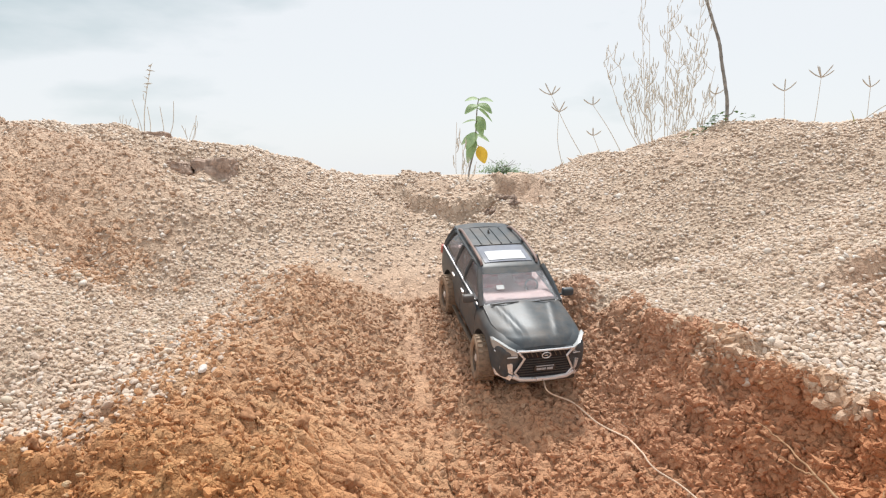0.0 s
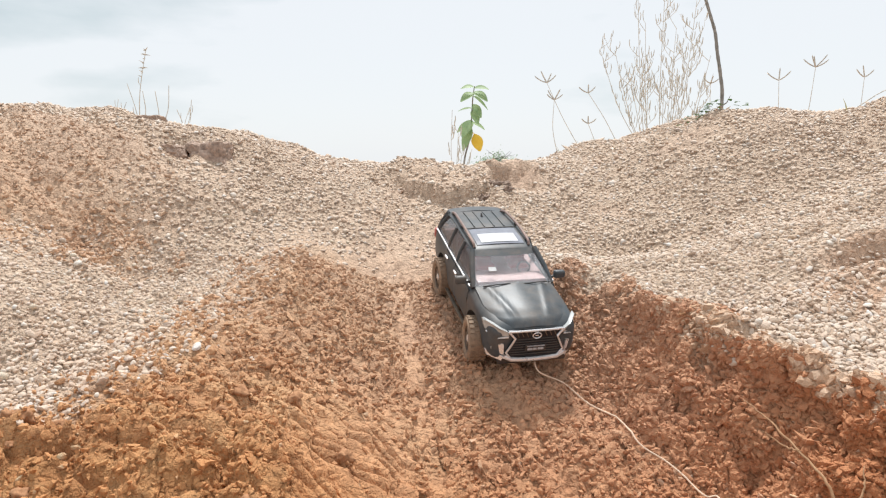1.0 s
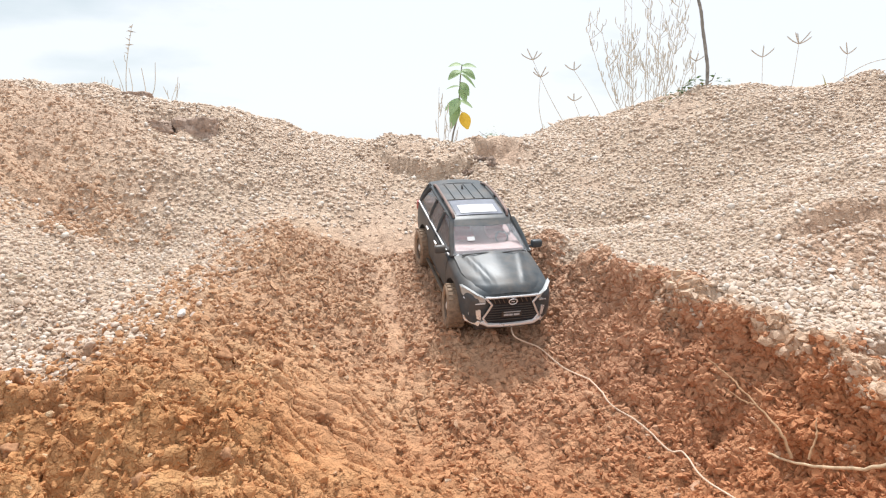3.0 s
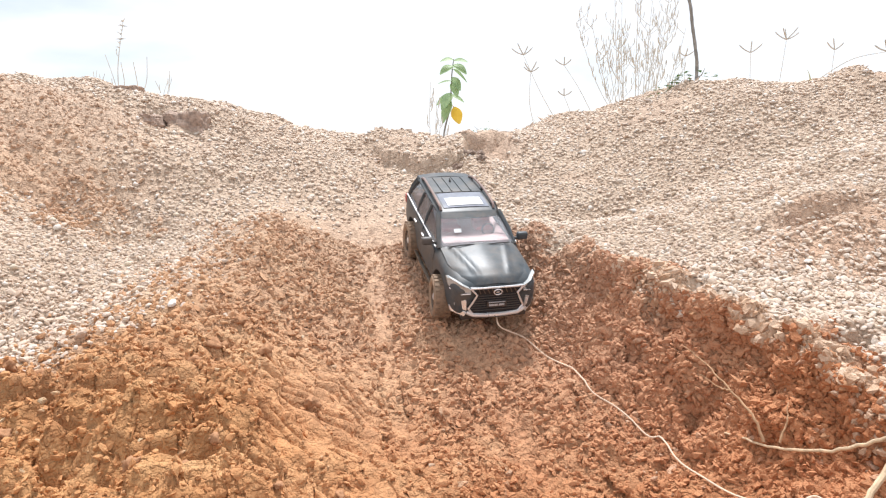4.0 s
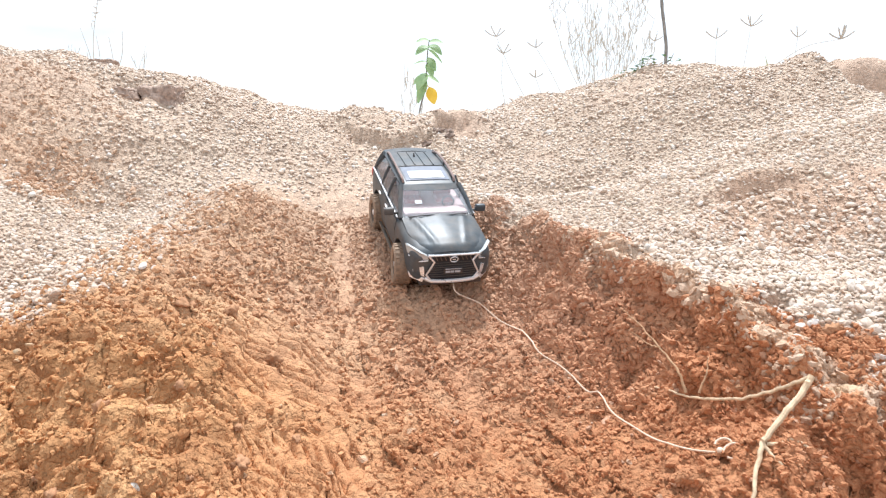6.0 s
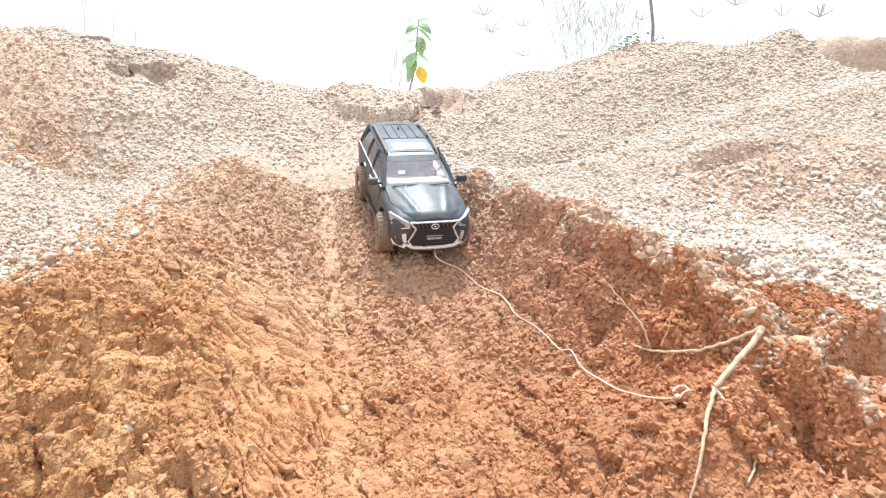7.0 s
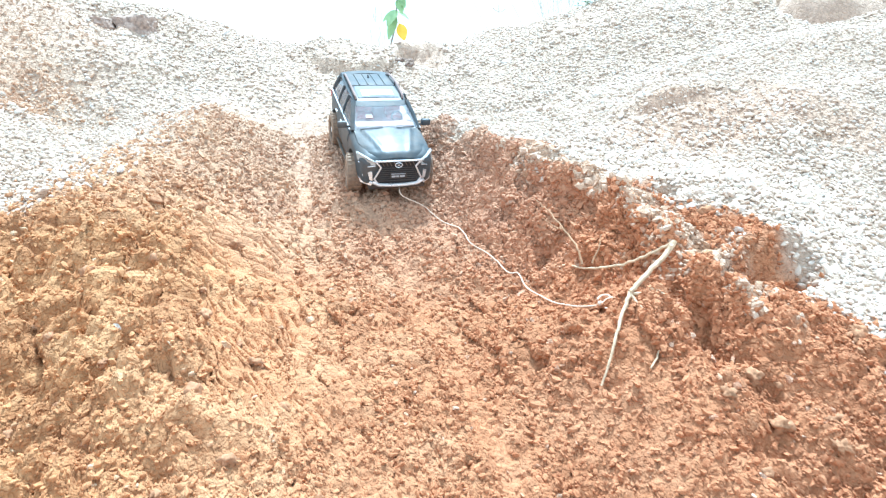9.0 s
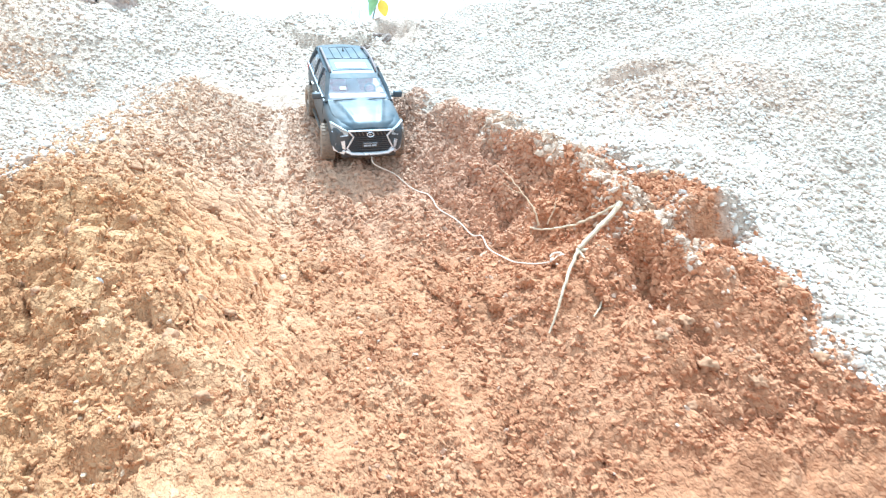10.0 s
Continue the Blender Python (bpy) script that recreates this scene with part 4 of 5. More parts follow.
    part("roof", baked(loft([roof_ring(*s) for s in roof_st]), [("SUBSURF", 2, None)]), M_PAINT, car)

    def roof_z(y):
        return float(np.interp(y, [s[0] for s in roof_st], [s[2] for s in roof_st]))
    sr = part("sunroof", sheet(lambda u, v: ((2 * u - 1) * .0228, .0060 + .0325 * v, roof_z(.0060 + .0325 * v) + .0010 - .0007 * (2 * u - 1) ** 2), 10, 10, .0007), M_DARKGLASS, car, "dark glass sunroof panel")
    # pale panel laid over the glass: sky reflection put in as colour
    part("sunroof_sheen", sheet(lambda u, v: ((2 * u - 1) * .0180, .0090 + .017 * v, roof_z(.0090 + .017 * v) + .0015 - .0005 * (2 * u - 1) ** 2), 6, 4, .0003), M_GREYBAR, sr, "pale panel on the sunroof for the sky's reflection")
    part("roof_seam", box((0, .0415, roof_z(.0415) + .0005), (.050, .0009, .0008), .0002), M_TRIM, car)
    for x in (-.015, -.005, .005, .015):
        part("roof_rib", tube([(x, y, roof_z(y) + .0003) for y in (.0445, .060, .075, .088)], .0008, 6), M_PAINT, car)
    for s in (-1, 1):
        rail = part("roof_rail", tube(curve_points([(s * .0262, .003, roof_z(.003) - .0004), (s * .0268, .009, roof_z(.009) + .0024), (s * .0272, .04, roof_z(.04) + .0030), (s * .0266, .075, roof_z(.075) + .0028), (s * .0258, .090, roof_z(.09) - .0002)], 5), .0013, 8), M_RAIL, car, "dusty copper-coloured roof rail")
        for y in (.012, .046, .082):
            part("rail_foot", box((s * .0268, y, roof_z(y) + .0010), (.0016, .004, .0024), .0004), M_TRIM, rail)
    part("aerial", tube([(.0, .072, roof_z(.072)), (.0, .0745, roof_z(.072) + .003)], [.0013, .0006], 8), M_TRIM, car)
    part("spoiler", sheet(lambda u, v: ((2 * u - 1) * .0275, .0930 + .0150 * v - .003 * (2 * u - 1) ** 2, .0802 - .0015 * v - .0012 * (2 * u - 1) ** 2), 10, 5, .0014), M_PAINT, car)
    # front
    face = lambda off: (lambda u, v, d: (u, nose(u, v) - off + d, v))
    grille_half = [(.0235, .0508), (.0180, .0448), (.0245, .0315), (.0195, .0252)]
    outline = grille_half + [(-x, z) for x, z in grille_half[::-1]]
    gr = part("grille", slab(outline, face(.0006), .004), M_GRILLE, car, "black spindle-shaped grille", smooth=False)
    for k in range(7):
        z = .0290 + .0024 * k
        wdt = float(np.interp(z, [.0252, .0315, .0448, .0508], [.0195, .0245, .0180, .0235])) - .0015
        part("grille_bar", tube([(x, nose(x, z) - .0008, z) for x in np.linspace(-wdt, wdt, 7)], .00042, 5), M_TRIM, gr)
    for k in range(9):
        x = -.016 + .004 * k
        part("grille_bar", tube([(x + .0010, nose(x, .0465) - .0010, .0458), (x - .0010, nose(x, .0497) - .0010, .0497)], .0004, 5), M_RIM, gr)
    strip = lambda pts, r: tube([(x, nose(x, z) - .0012, z) for x, z in pts], r, 8)
    part("grille_trim", strip([(x, .0511 + .0002 * (1 - (x / .0235) ** 2)) for x in np.linspace(-.0238, .0238, 9)], .0010), M_CHROME, car, "chrome upper grille bar")
    for s in (-1, 1):
        part("grille_trim", strip([(s * .0238, .0511), (s * .0182, .0448), (s * .0213, .0380), (s * .0248, .0313), (s * .0200, .0250)], .0010), M_CHROME, car, "chrome side of the grille frame")
        # headlamp wrapping round the corner
        lamp = [(s * .0245, .0508), (s * .0310, .0528), (s * .0388, .0545), (s * .0402, .0525), (s * .0396, .0470), (s * .0330, .0448), (s * .0232, .0468)]
        part("headlamp", slab(lamp, face(.0010), .006, .0004), M_LAMP, car, "pale clear headlamp")
        part("indicator_strip", strip([(s * .0240, .0462), (s * .0320, .0438), (s * .0388, .0455)], .0006), M_CHROME, car)
        fog = [(s * .0270, .0390), (s * .0385, .0400), (s * .0385, .0385), (s * .0310, .0378), (s * .0295, .0300), (s * .0262, .0288)]
        part("fog_lamp_frame", slab(fog, face(.0012), .003, .0003), M_CHROME, car, "silver bracket round the fog lamp")
        part("fog_lamp_recess", slab([(s * .0305, .0372), (s * .0385, .0378), (s * .0385, .0300), (s * .0300, .0300)], face(.0004), .003), M_TRIM, car)
        part("fog_lamp", tube([(s * .0345, nose(.0345, .034) - .0008, .0340), (s * .0345, nose(.0345, .034) - .0022, .0340)], .0019, 12), M_LAMP, car)
        part("bumper_corner", slab([(s * .0262, .0278), (s * .0385, .0285), (s * .0375, .0235), (s * .0280, .0232)], face(.0016), .004, .0005), M_CHROME, car, "scuffed silver bumper corner")
        # mirror
        mi = part("wing_mirror", box((s * .0465, -.0285, .0632), (.0105, .0058, .0072), .0022, seg=3), M_PAINT, car)
        part("mirror_glass", box((s * .0467, -.0253, .0632), (.0082, .0006, .0052), .0002), M_CHROME, mi)
        part("mirror_arm", tube([(s * .0375, -.0275, .0600), (s * .0425, -.0285, .0612)], .0012, 6), M_TRIM, mi)
        part("side_step", box((s * .0418, .0005, .0205), (.0034, .070, .0018), .0006), M_RIM, car, "silver running board")
        part("wiper", tube([(s * .017 - .012, -.0412, .0618), (s * .017, -.0415, .0630), (s * .017 + .013, -.0405, .0628)], .0006, 5), M_TRIM, car)
        part("tail_lamp", box((s * .0345, .1085, .0500), (.0090, .0060, .0095), .0015), M_SEAT, car)
    part("front_lip", strip([(-.0262, .0275), (-.0200, .0248), (-.010, .0240), (0, .0238), (.010, .0240), (.0200, .0248), (.0262, .0275)], .0019), M_CHROME, car, "broad chrome lower bumper bar")
    part("bumper_skirt", box((0, -.0935, .0205), (.060, .012, .0050), .0015), M_TRIM, car)
    em = part("emblem", tube([(.0036 * math.cos(q), nose(0, .0465) - .0018, .0470 + .0026 * math.sin(q)) for q in np.linspace(0, 2 * math.pi, 17)], .0005, 6), M_CHROME, car, "plain chrome oval badge")
    part("badge_bar", box((0, nose(0, .0465) - .0017, .0469), (.0030, .0006, .0008), .0002), M_CHROME, em)
    pl = part("number_plate", box((0, nose(0, .035) - .0014, .0350), (.0180, .0012, .0058), .0004), M_TRIM, car, "dark number plate")
    part("plate_line", box((0, nose(0, .036) - .0022, .0371), (.0150, .0004, .0006)), M_GREYBAR, pl)
    for x, wd in ((-.0050, .0042), (-.0008, .0030), (.0042, .0050)):
        part("plate_line", box((x, nose(0, .034) - .0022, .0343), (wd, .0004, .0019)), M_GREYBAR, pl)
    # cabin seen through the panes
    part("dashboard", box((0, -.026, .0605), (.064, .016, .0040), .0015), M_DASH, car, "pinkish dashboard")
    part("cabin_floor", box((0, .035, .0590), (.068, .120, .0012), .0003), M_DASH, car)
    for x in (-.0165, .0165):
        st = part("seat", box((x, .0115, .0660), (.0185, .0060, .0150), .0028, Matrix.Rotation(radians(-12), 4, "X"), seg=3), M_SEAT, car, "red seat back with headrest")
        part("headrest", box((x, .0140, .0748), (.0085, .0040, .0048), .0016), M_SEAT, st)
        part("cushion", box((x, .0020, .0612), (.0185, .0150, .0050), .0018), M_SEAT, st)
    part("rear_bench", box((0, .0490, .0655), (.058, .0060, .0140), .0026, Matrix.Rotation(radians(-12), 4, "X"), seg=3), M_SEAT, car, "red rear bench")
    part("steering_wheel", tube([(.0165 + .0060 * math.cos(q), -.0150 + .0020 * math.sin(q), .0650 + .0052 * math.sin(q)) for q in np.linspace(0, 2 * math.pi, 17)], .0008, 6), M_TRIM, car)
    part("sticker", box((-.0165, -.0245, .0700), (.0070, .0004, .0045), 0, Matrix.Rotation(radians(-62), 4, "X")), M_WHITE, car, "small white paper sticker behind the windscreen")
    # chassis and wheels
    part("chassis", box((0, .005, .0190), (.046, .190, .0070), .0015), M_TRIM, car)
    for y in AXLES:
        part("axle", tube([(-.040, y, WHEEL_R), (.040, y, WHEEL_R)], .0022, 8), M_TRIM, car)
        for s in (-1, 1):
            wheel(car, s, y, -6 if y < 0 else 0)
    return car


def wheel(car, s, y, steer):
    hold = Matrix.Translation((s * TRACK, y, WHEEL_R)) @ Matrix.Rotation(radians(steer), 4, "Z") @ Matrix.Diagonal((s, 1, 1, 1))
    R, W = WHEEL_R, .0080
    bm = lathe([(-W * .8, R * .60), (-W, R * .70), (-W, R * .88), (-W * .82, R * .955), (-W * .4, R * .97), (W * .4, R * .97), (W * .82, R * .955), (W, R * .88), (W, R * .70), (W * .8, R * .60), (W * .5, R * .58), (-W * .5, R * .58), (-W * .8, R * .60)], 40)
    for k in range(26):  # tread lugs
        a = 2 * math.pi * k / 26
        for x, da in ((-.0050, 0), (.0050, .12), (0, .06)):
            box((x, R * .965 * math.cos(a + da), R * .965 * math.sin(a + da)), (.0042, R * .15, .0014), 0, Matrix.Rotation(a + da + math.pi / 2, 4, "X"), bm)
    bm.transform(hold)
    tyre = part("tyre", bm, M_TYRE, car, "chunky tyre caked with tan dust")
    bm = lathe([(W * .55, R * .60), (W * .86, R * .585), (W * .86, R * .53), (W * .35, R * .50), (-W * .3, R * .49), (-W * .3, .0008)], 32)
    bm.transform(hold)
    part("rim", bm, M_RIM, tyre, "dark dusty rim")
    for k in range(10):
        a = 2 * math.pi * k / 10
        bm = box((W * .62, R * .30 * math.cos(a), R * .30 * math.sin(a)), (.0020, R * .50, .0022), .0004, Matrix.Rotation(a, 4, "X"), seg=1)
        bm.transform(hold)
        part("spoke", bm, M_RIM, tyre)
    bm = lathe([(W * .3, .0036), (W * .78, .0034), (W * .86, .0022), (W * .86, .0002)], 16)
    bm.transform(hold)
    part("hub_cap", bm, M_CHROME, tyre)


CAR_AT = Matrix.Translation((0.0652, 0.7145, 0.2347)) @ Euler((radians(17.6), radians(-1.3), radians(13.5))).to_matrix().to_4x4() @ Matrix.Diagonal((1.130, 1.090, 1.110, 1))
build_car(CAR_AT)


# ---- the tow string ----
def build_string():
    tow = CAR_AT @ Vector((.004, -.094, .0185))
    run = [(.119, .610), (.139, .601), (.154, .586), (.165, .557), (.170, .530), (.187, .512), (.197, .495), (.207, .476), (.216, .474), (.219, .450), (.227, .427), (.238, .392), (.248, .366), (.262, .338)]
    pts = [tow, tow + Vector((.003, -.012, -.010))] + [Vector((x, y, z_at(x, y) + .0028)) for x, y in run]
    st = thing("tow_string", Matrix.Translation(pts[0]), "thin cream cotton string lying slack along the track", "string")
    inv = Matrix.Translation(-pts[0])
    run = curve_points(pts, 9)
    lift = [p.z if i < 14 else max(z_at(p.x + dx, p.y + dy) for dx in (-.002, 0, .002) for dy in (-.002, 0, .002)) + .0022 for i, p in enumerate(run)]
    for k in range(16):  # drawn a little taut, it spans the small hollows
        lift = [z if i in (0, len(lift) - 1) else max(z, (lift[i - 1] + lift[i + 1]) / 2) for i, z in enumerate(lift)]
    run = [Vector((p.x, p.y, z)) for p, z in zip(run, lift)]
    bm = tube(run, .00072, 7)
    bm.transform(inv)
    part("cord", bm, M_STRING, st)
    k = run[-1]
    for dx, dy, r in ((.007, -.004, .0075), (.004, .006, .0055)):
        loop = [(k.x + dx * 1.2 + r * math.cos(q), k.y + dy + .7 * r * math.sin(q), k.z + .003 + .45 * r * math.sin(q + .6)) for q in np.linspace(-2.6, 2.9, 18)]
        bm = tube(loop, .0008, 7)
        bm.transform(inv)
        part("loop", bm, M_STRING, st)
    bm = bmesh.new()
    bmesh.ops.create_icosphere(bm, subdivisions=2, radius=.0024, matrix=Matrix.Translation(k + Vector((0, 0, .0012))) @ inv)
    bm.transform(Matrix.Translation((0, 0, 0)))
    part("knot", bm, M_STRING, st, "tight knot")
    return st


build_string()


# ---- roots hanging out of the right bank ----
def build_root():
    base = Vector((.248, .478, z_at(.248, .478) + .001))
    rt = thing("exposed_root", Matrix.Translation(base), "pale dead root bending out of the earth bank", "root")
    inv = Matrix.Translation(-base)

    def limb(pts, r0, r1, mat=M_ROOT, name="limb"):
        c = [Vector((p.x, p.y, max(p.z, z_at(p.x, p.y) + .6 * r0 + .001))) for p in curve_points(pts, 6)]
        n = len(c)
        wob = random.Random(len(pts) * 7 + int(r0 * 1e5))
        bm = tube([p + Vector((wob.uniform(-1, 1), wob.uniform(-1, 1), wob.uniform(-1, 1))) * .0006 for p in c], [r0 + (r1 - r0) * i / (n - 1) for i in range(n)], 8)
        bm.transform(inv)
        part(name, bm, mat, rt)
    limb([base, (.256, .442, .175), (.266, .403, .184), (.285, .370, .196), (.304, .350, .212), (.320, .340, .2255)], .0006, .0014)
    limb([(.320, .340, .2255), (.312, .334, .217), (.296, .326, .204), (.279, .317, .190)], .0023, .0019)
    limb([(.279, .317, .190), (.268, .302, .175), (.258, .283, .160), (.246, .268, z_at(.246, .268) + .003)], .0017, .0008)
    limb([(.279, .317, .190), (.283, .303, .178), (.286, .288, .165), (.290, .276, .152), (.280, .262, z_at(.280, .262) + .003)], .0013, .0006)
    limb([(.281, .316, .189), (.296, .310, .186), (.306, .300, .176), (.318, .292, .166)], .0014, .0007)
    limb([(.262, .40, .188), (.258, .412, .203), (.250, .43, .214), (.240, .452, .226), (.228, .468, .236)], .0012, .0004, M_ROOTLET, "rootlet")
    limb([(.250, .43, .214), (.243, .437, .215), (.232, .446, .222)], .0008, .0003, M_ROOTLET, "rootlet")
    limb([(.268, .392, .191), (.275, .397, .205), (.279, .405, .215)], .0009, .0003, M_ROOTLET, "rootlet")
    return rt


build_root()


def earth_block(x, y, sx, sy, sz, turn, label):
    """A hard block of earth breaking out of the slope."""
    bm = bmesh.new()
    bmesh.ops.create_cube(bm, size=1)
    bmesh.ops.subdivide_edges(bm, edges=bm.edges[:], cuts=15, use_grid_fill=True)
    o = Vector((x * 31, y * 17, 3))
    for v in bm.verts:
        q = v.co.copy()
        q = q.lerp(q.normalized() * .55, .5)
        q *= 1 + .22 * noise.noise(v.co * 2.2 + o) + .16 * noise.noise(v.co * 6 + o) + .10 * noise.noise(v.co * 14 + o)
        v.co = Vector((q.x * sx, q.y * sy, q.z * sz))
    b = part("earth_block", bm, M_BLOCK)
    b.matrix_world = Matrix.Translation((x, y, z_at(x, y) - sz * .30)) @ Euler((radians(-8), 0, radians(turn))).to_matrix().to_4x4()
    tagged(b, label, "earth block")


earth_block(-.335, .992, .060, .046, .054, 4, "hard dark tan block of earth broken out of the slope")
earth_block(-.380, .976, .042, .040, .026, -15, "rounded lump of hard earth beside a hollow")
earth_block(-.437, 1.045, .040, .034, .020, 5, "crumbling lump of earth on the crest by the weeds")


# ---- plants on the skyline ----
def leaf_mesh(bm, base, direction, up, length, width, fold=.25, droop=.3, seg=6):
    """A pointed leaf with a midrib fold, thickened a little."""
    d, u = Vector(direction).normalized(), Vector(up).normalized()
    side = d.cross(u).normalized()
    u = side.cross(d).normalized()
    rows = []
    for i in range(seg + 1):
        t = i / seg
        w = width * .5 * (math.sin(math.pi * min(1, t * .92 + .04)) ** .8) * (1 - .25 * t)
        c = Vector(base) + d * length * t - Vector((0, 0, 1)) * droop * length * t * t
        rows.append((bm.verts.new(c - side * w + u * fold * w), bm.verts.new(c), bm.verts.new(c + side * w + u * fold * w)))
    for a, b in zip(rows, rows[1:]):
        bm.faces.new((a[0], a[1], b[1], b[0]))
        bm.faces.new((a[1], a[2], b[2], b[1]))
    return bm


def blade(bm, p, tip, width, bend=.2):
    p, tip = Vector(p), Vector(tip)
    d = tip - p
    side = d.cross(Vector((.2, 1, .1))).normalized()
    rows = []
    for i in range(6):
        t = i / 5
        c = p + d * t + Vector((0, 0, -bend * d.length * t * t)) + side * .1 * d.length * t * t
        w = width * (1 - t) + .0001
        rows.append((bm.verts.new(c - side * w), bm.verts.new(c + Vector((0, w * .5, 0))), bm.verts.new(c + side * w)))
    for a, b in zip(rows, rows[1:]):
        bm.faces.new((a[0], a[1], b[1], b[0]))
        bm.faces.new((a[1], a[2], b[2], b[1]))
    return bm


def rooted(x, y):
    return Vector((x, y, z_at(x, y) - .004))


def leafy_plant():
    b = rooted(.062, 1.737)
    pl = thing("leafy_seedling", Matrix.Translation(b), "green broad-leaved seedling with one yellow leaf behind the crest", "plant")
    inv = Matrix.Translation(-b)
    stem = curve_points([b, (.066, 1.737, .40), (.078, 1.735, .455), (.083, 1.737, .50), (.086, 1.737, .56), (.090, 1.737, .590)], 6)
    bm = tube(stem, [.0028 - .0016 * i / (len(stem) - 1) for i in range(len(stem))], 7)
    bm.transform(inv)
    part("stem", bm, M_BARK, pl)
    spots = [((.089, 1.737, .588), (-1, -.2, .15), .045, .026), ((.089, 1.735, .585), (1, -.3, .2), .050, .028), ((.088, 1.735, .572), (-.8, -.6, -.25), .055, .040), ((.088, 1.735, .575), (.7, -.6, -.25), .058, .042),
             ((.088, 1.737, .565), (1, .2, -.55), .055, .024), ((.086, 1.737, .545), (.6, -.6, -.7), .048, .036), ((.085, 1.737, .53), (.5, -.7, -.9), .045, .036), ((.084, 1.737, .505), (-.5, -.6, -.6), .062, .044),
             ((.083, 1.737, .500), (-.9, -.3, -.35), .052, .034), ((.082, 1.737, .488), (-.45, -.5, -1), .068, .040), ((.084, 1.737, .50), (.8, -.3, -.2), .046, .022), ((.085, 1.737, .535), (-1, .1, .1), .046, .014)]
    for p, d, ln, wd in spots:
        bm = leaf_mesh(bmesh.new(), p, d, (0, -.6, .8), ln * .78, wd * .74)
        bm.transform(inv)
        part("leaf", bm, M_LEAF, pl)
    bm = leaf_mesh(bmesh.new(), (.092, 1.733, .470), (.3, -.4, -1), (0, -1, .2), .048, .034, droop=0)
    tube([(.082, 1.737, .478), (.092, 1.733, .470)], .0010, 5, bm)
    bm.transform(inv)
    part("leaf", bm, M_YELLOW, pl, "withered yellow leaf")


leafy_plant()


def finger_grass(x, y, head, spikes, size=.024, lean=(0, 0), blades=3, seed=0):
    """A stalk of grass with a few seed spikes spread like fingers at its top."""
    r = random.Random(seed)
    b = rooted(x, y)
    g = thing("finger_grass", Matrix.Translation(b), "dry grass stalk with spread finger-like seed spikes", "grass", "grass stalks on the crest")
    inv = Matrix.Translation(-b)
    h = Vector(head)
    mid = b.lerp(h, .5) + Vector((lean[0], 0, lean[1]))
    st = curve_points([b, mid, h], 7)
    bm = tube(st, [.0009 - .0004 * i / (len(st) - 1) for i in range(len(st))], 6)
    bm.transform(inv)
    part("stalk", bm, M_STALK, g)
    for k in range(spikes):
        a = radians(-62 + 124 * k / max(1, spikes - 1) + r.uniform(-9, 9))
        d = Vector((math.sin(a), r.uniform(-.5, .5), math.cos(a) * .75)).normalized()
        ln = size * r.uniform(.75, 1.05)
        rise = Vector((0, 0, ln * .30 * abs(math.sin(a))))
        bm = tube(curve_points([h, h + d * ln * .45 + rise * .15, h + d * ln * .75 + rise * .5, h + d * ln + rise], 4), [.0006] + [.0013] * 10 + [.0008, .0003], 6)
        bm.transform(inv)
        part("seed_spike", bm, M_SEED, g)
    for k in range(blades):
        tip = b + Vector((r.uniform(-.02, .02), r.uniform(-.01, .01), r.uniform(.02, .045)))
        bm = blade(bmesh.new(), b + Vector((r.uniform(-.004, .004), 0, .002)), tip, .0013)
        bm.transform(inv)
        part("blade", bm, M_GRASS, g)


finger_grass(.318, 1.48, (.233, 1.48, .572), 4, .029, (-.004, 0), 2, 1)
finger_grass(.264, 1.48, (.250, 1.48, .536), 4, .025, (-.008, 0), 2, 2)
finger_grass(.396, 1.48, (.323, 1.48, .551), 3, .025, (0, .006), 2, 3)
finger_grass(.352, 1.48, (.325, 1.48, .486), 3, .021, (0, 0), 3, 4)
finger_grass(.727, 1.46, (.724, 1.46, .578), 3, .027, (.002, 0), 4, 5)
finger_grass(.778, 1.46, (.800, 1.46, .606), 5, .030, (.003, 0), 5, 6)
finger_grass(.905, 1.52, (.943, 1.52, .593), 3, .030, (.012, 0), 2, 7)
finger_grass(.664, 1.10, (.785, 1.10, .539), 6, .026, (.0, .012), 1, 8)
finger_grass(0.641, 1.6, (0.633, 1.6, 0.586), 3, 0.021, (0.0, 0.0), 2, 9)


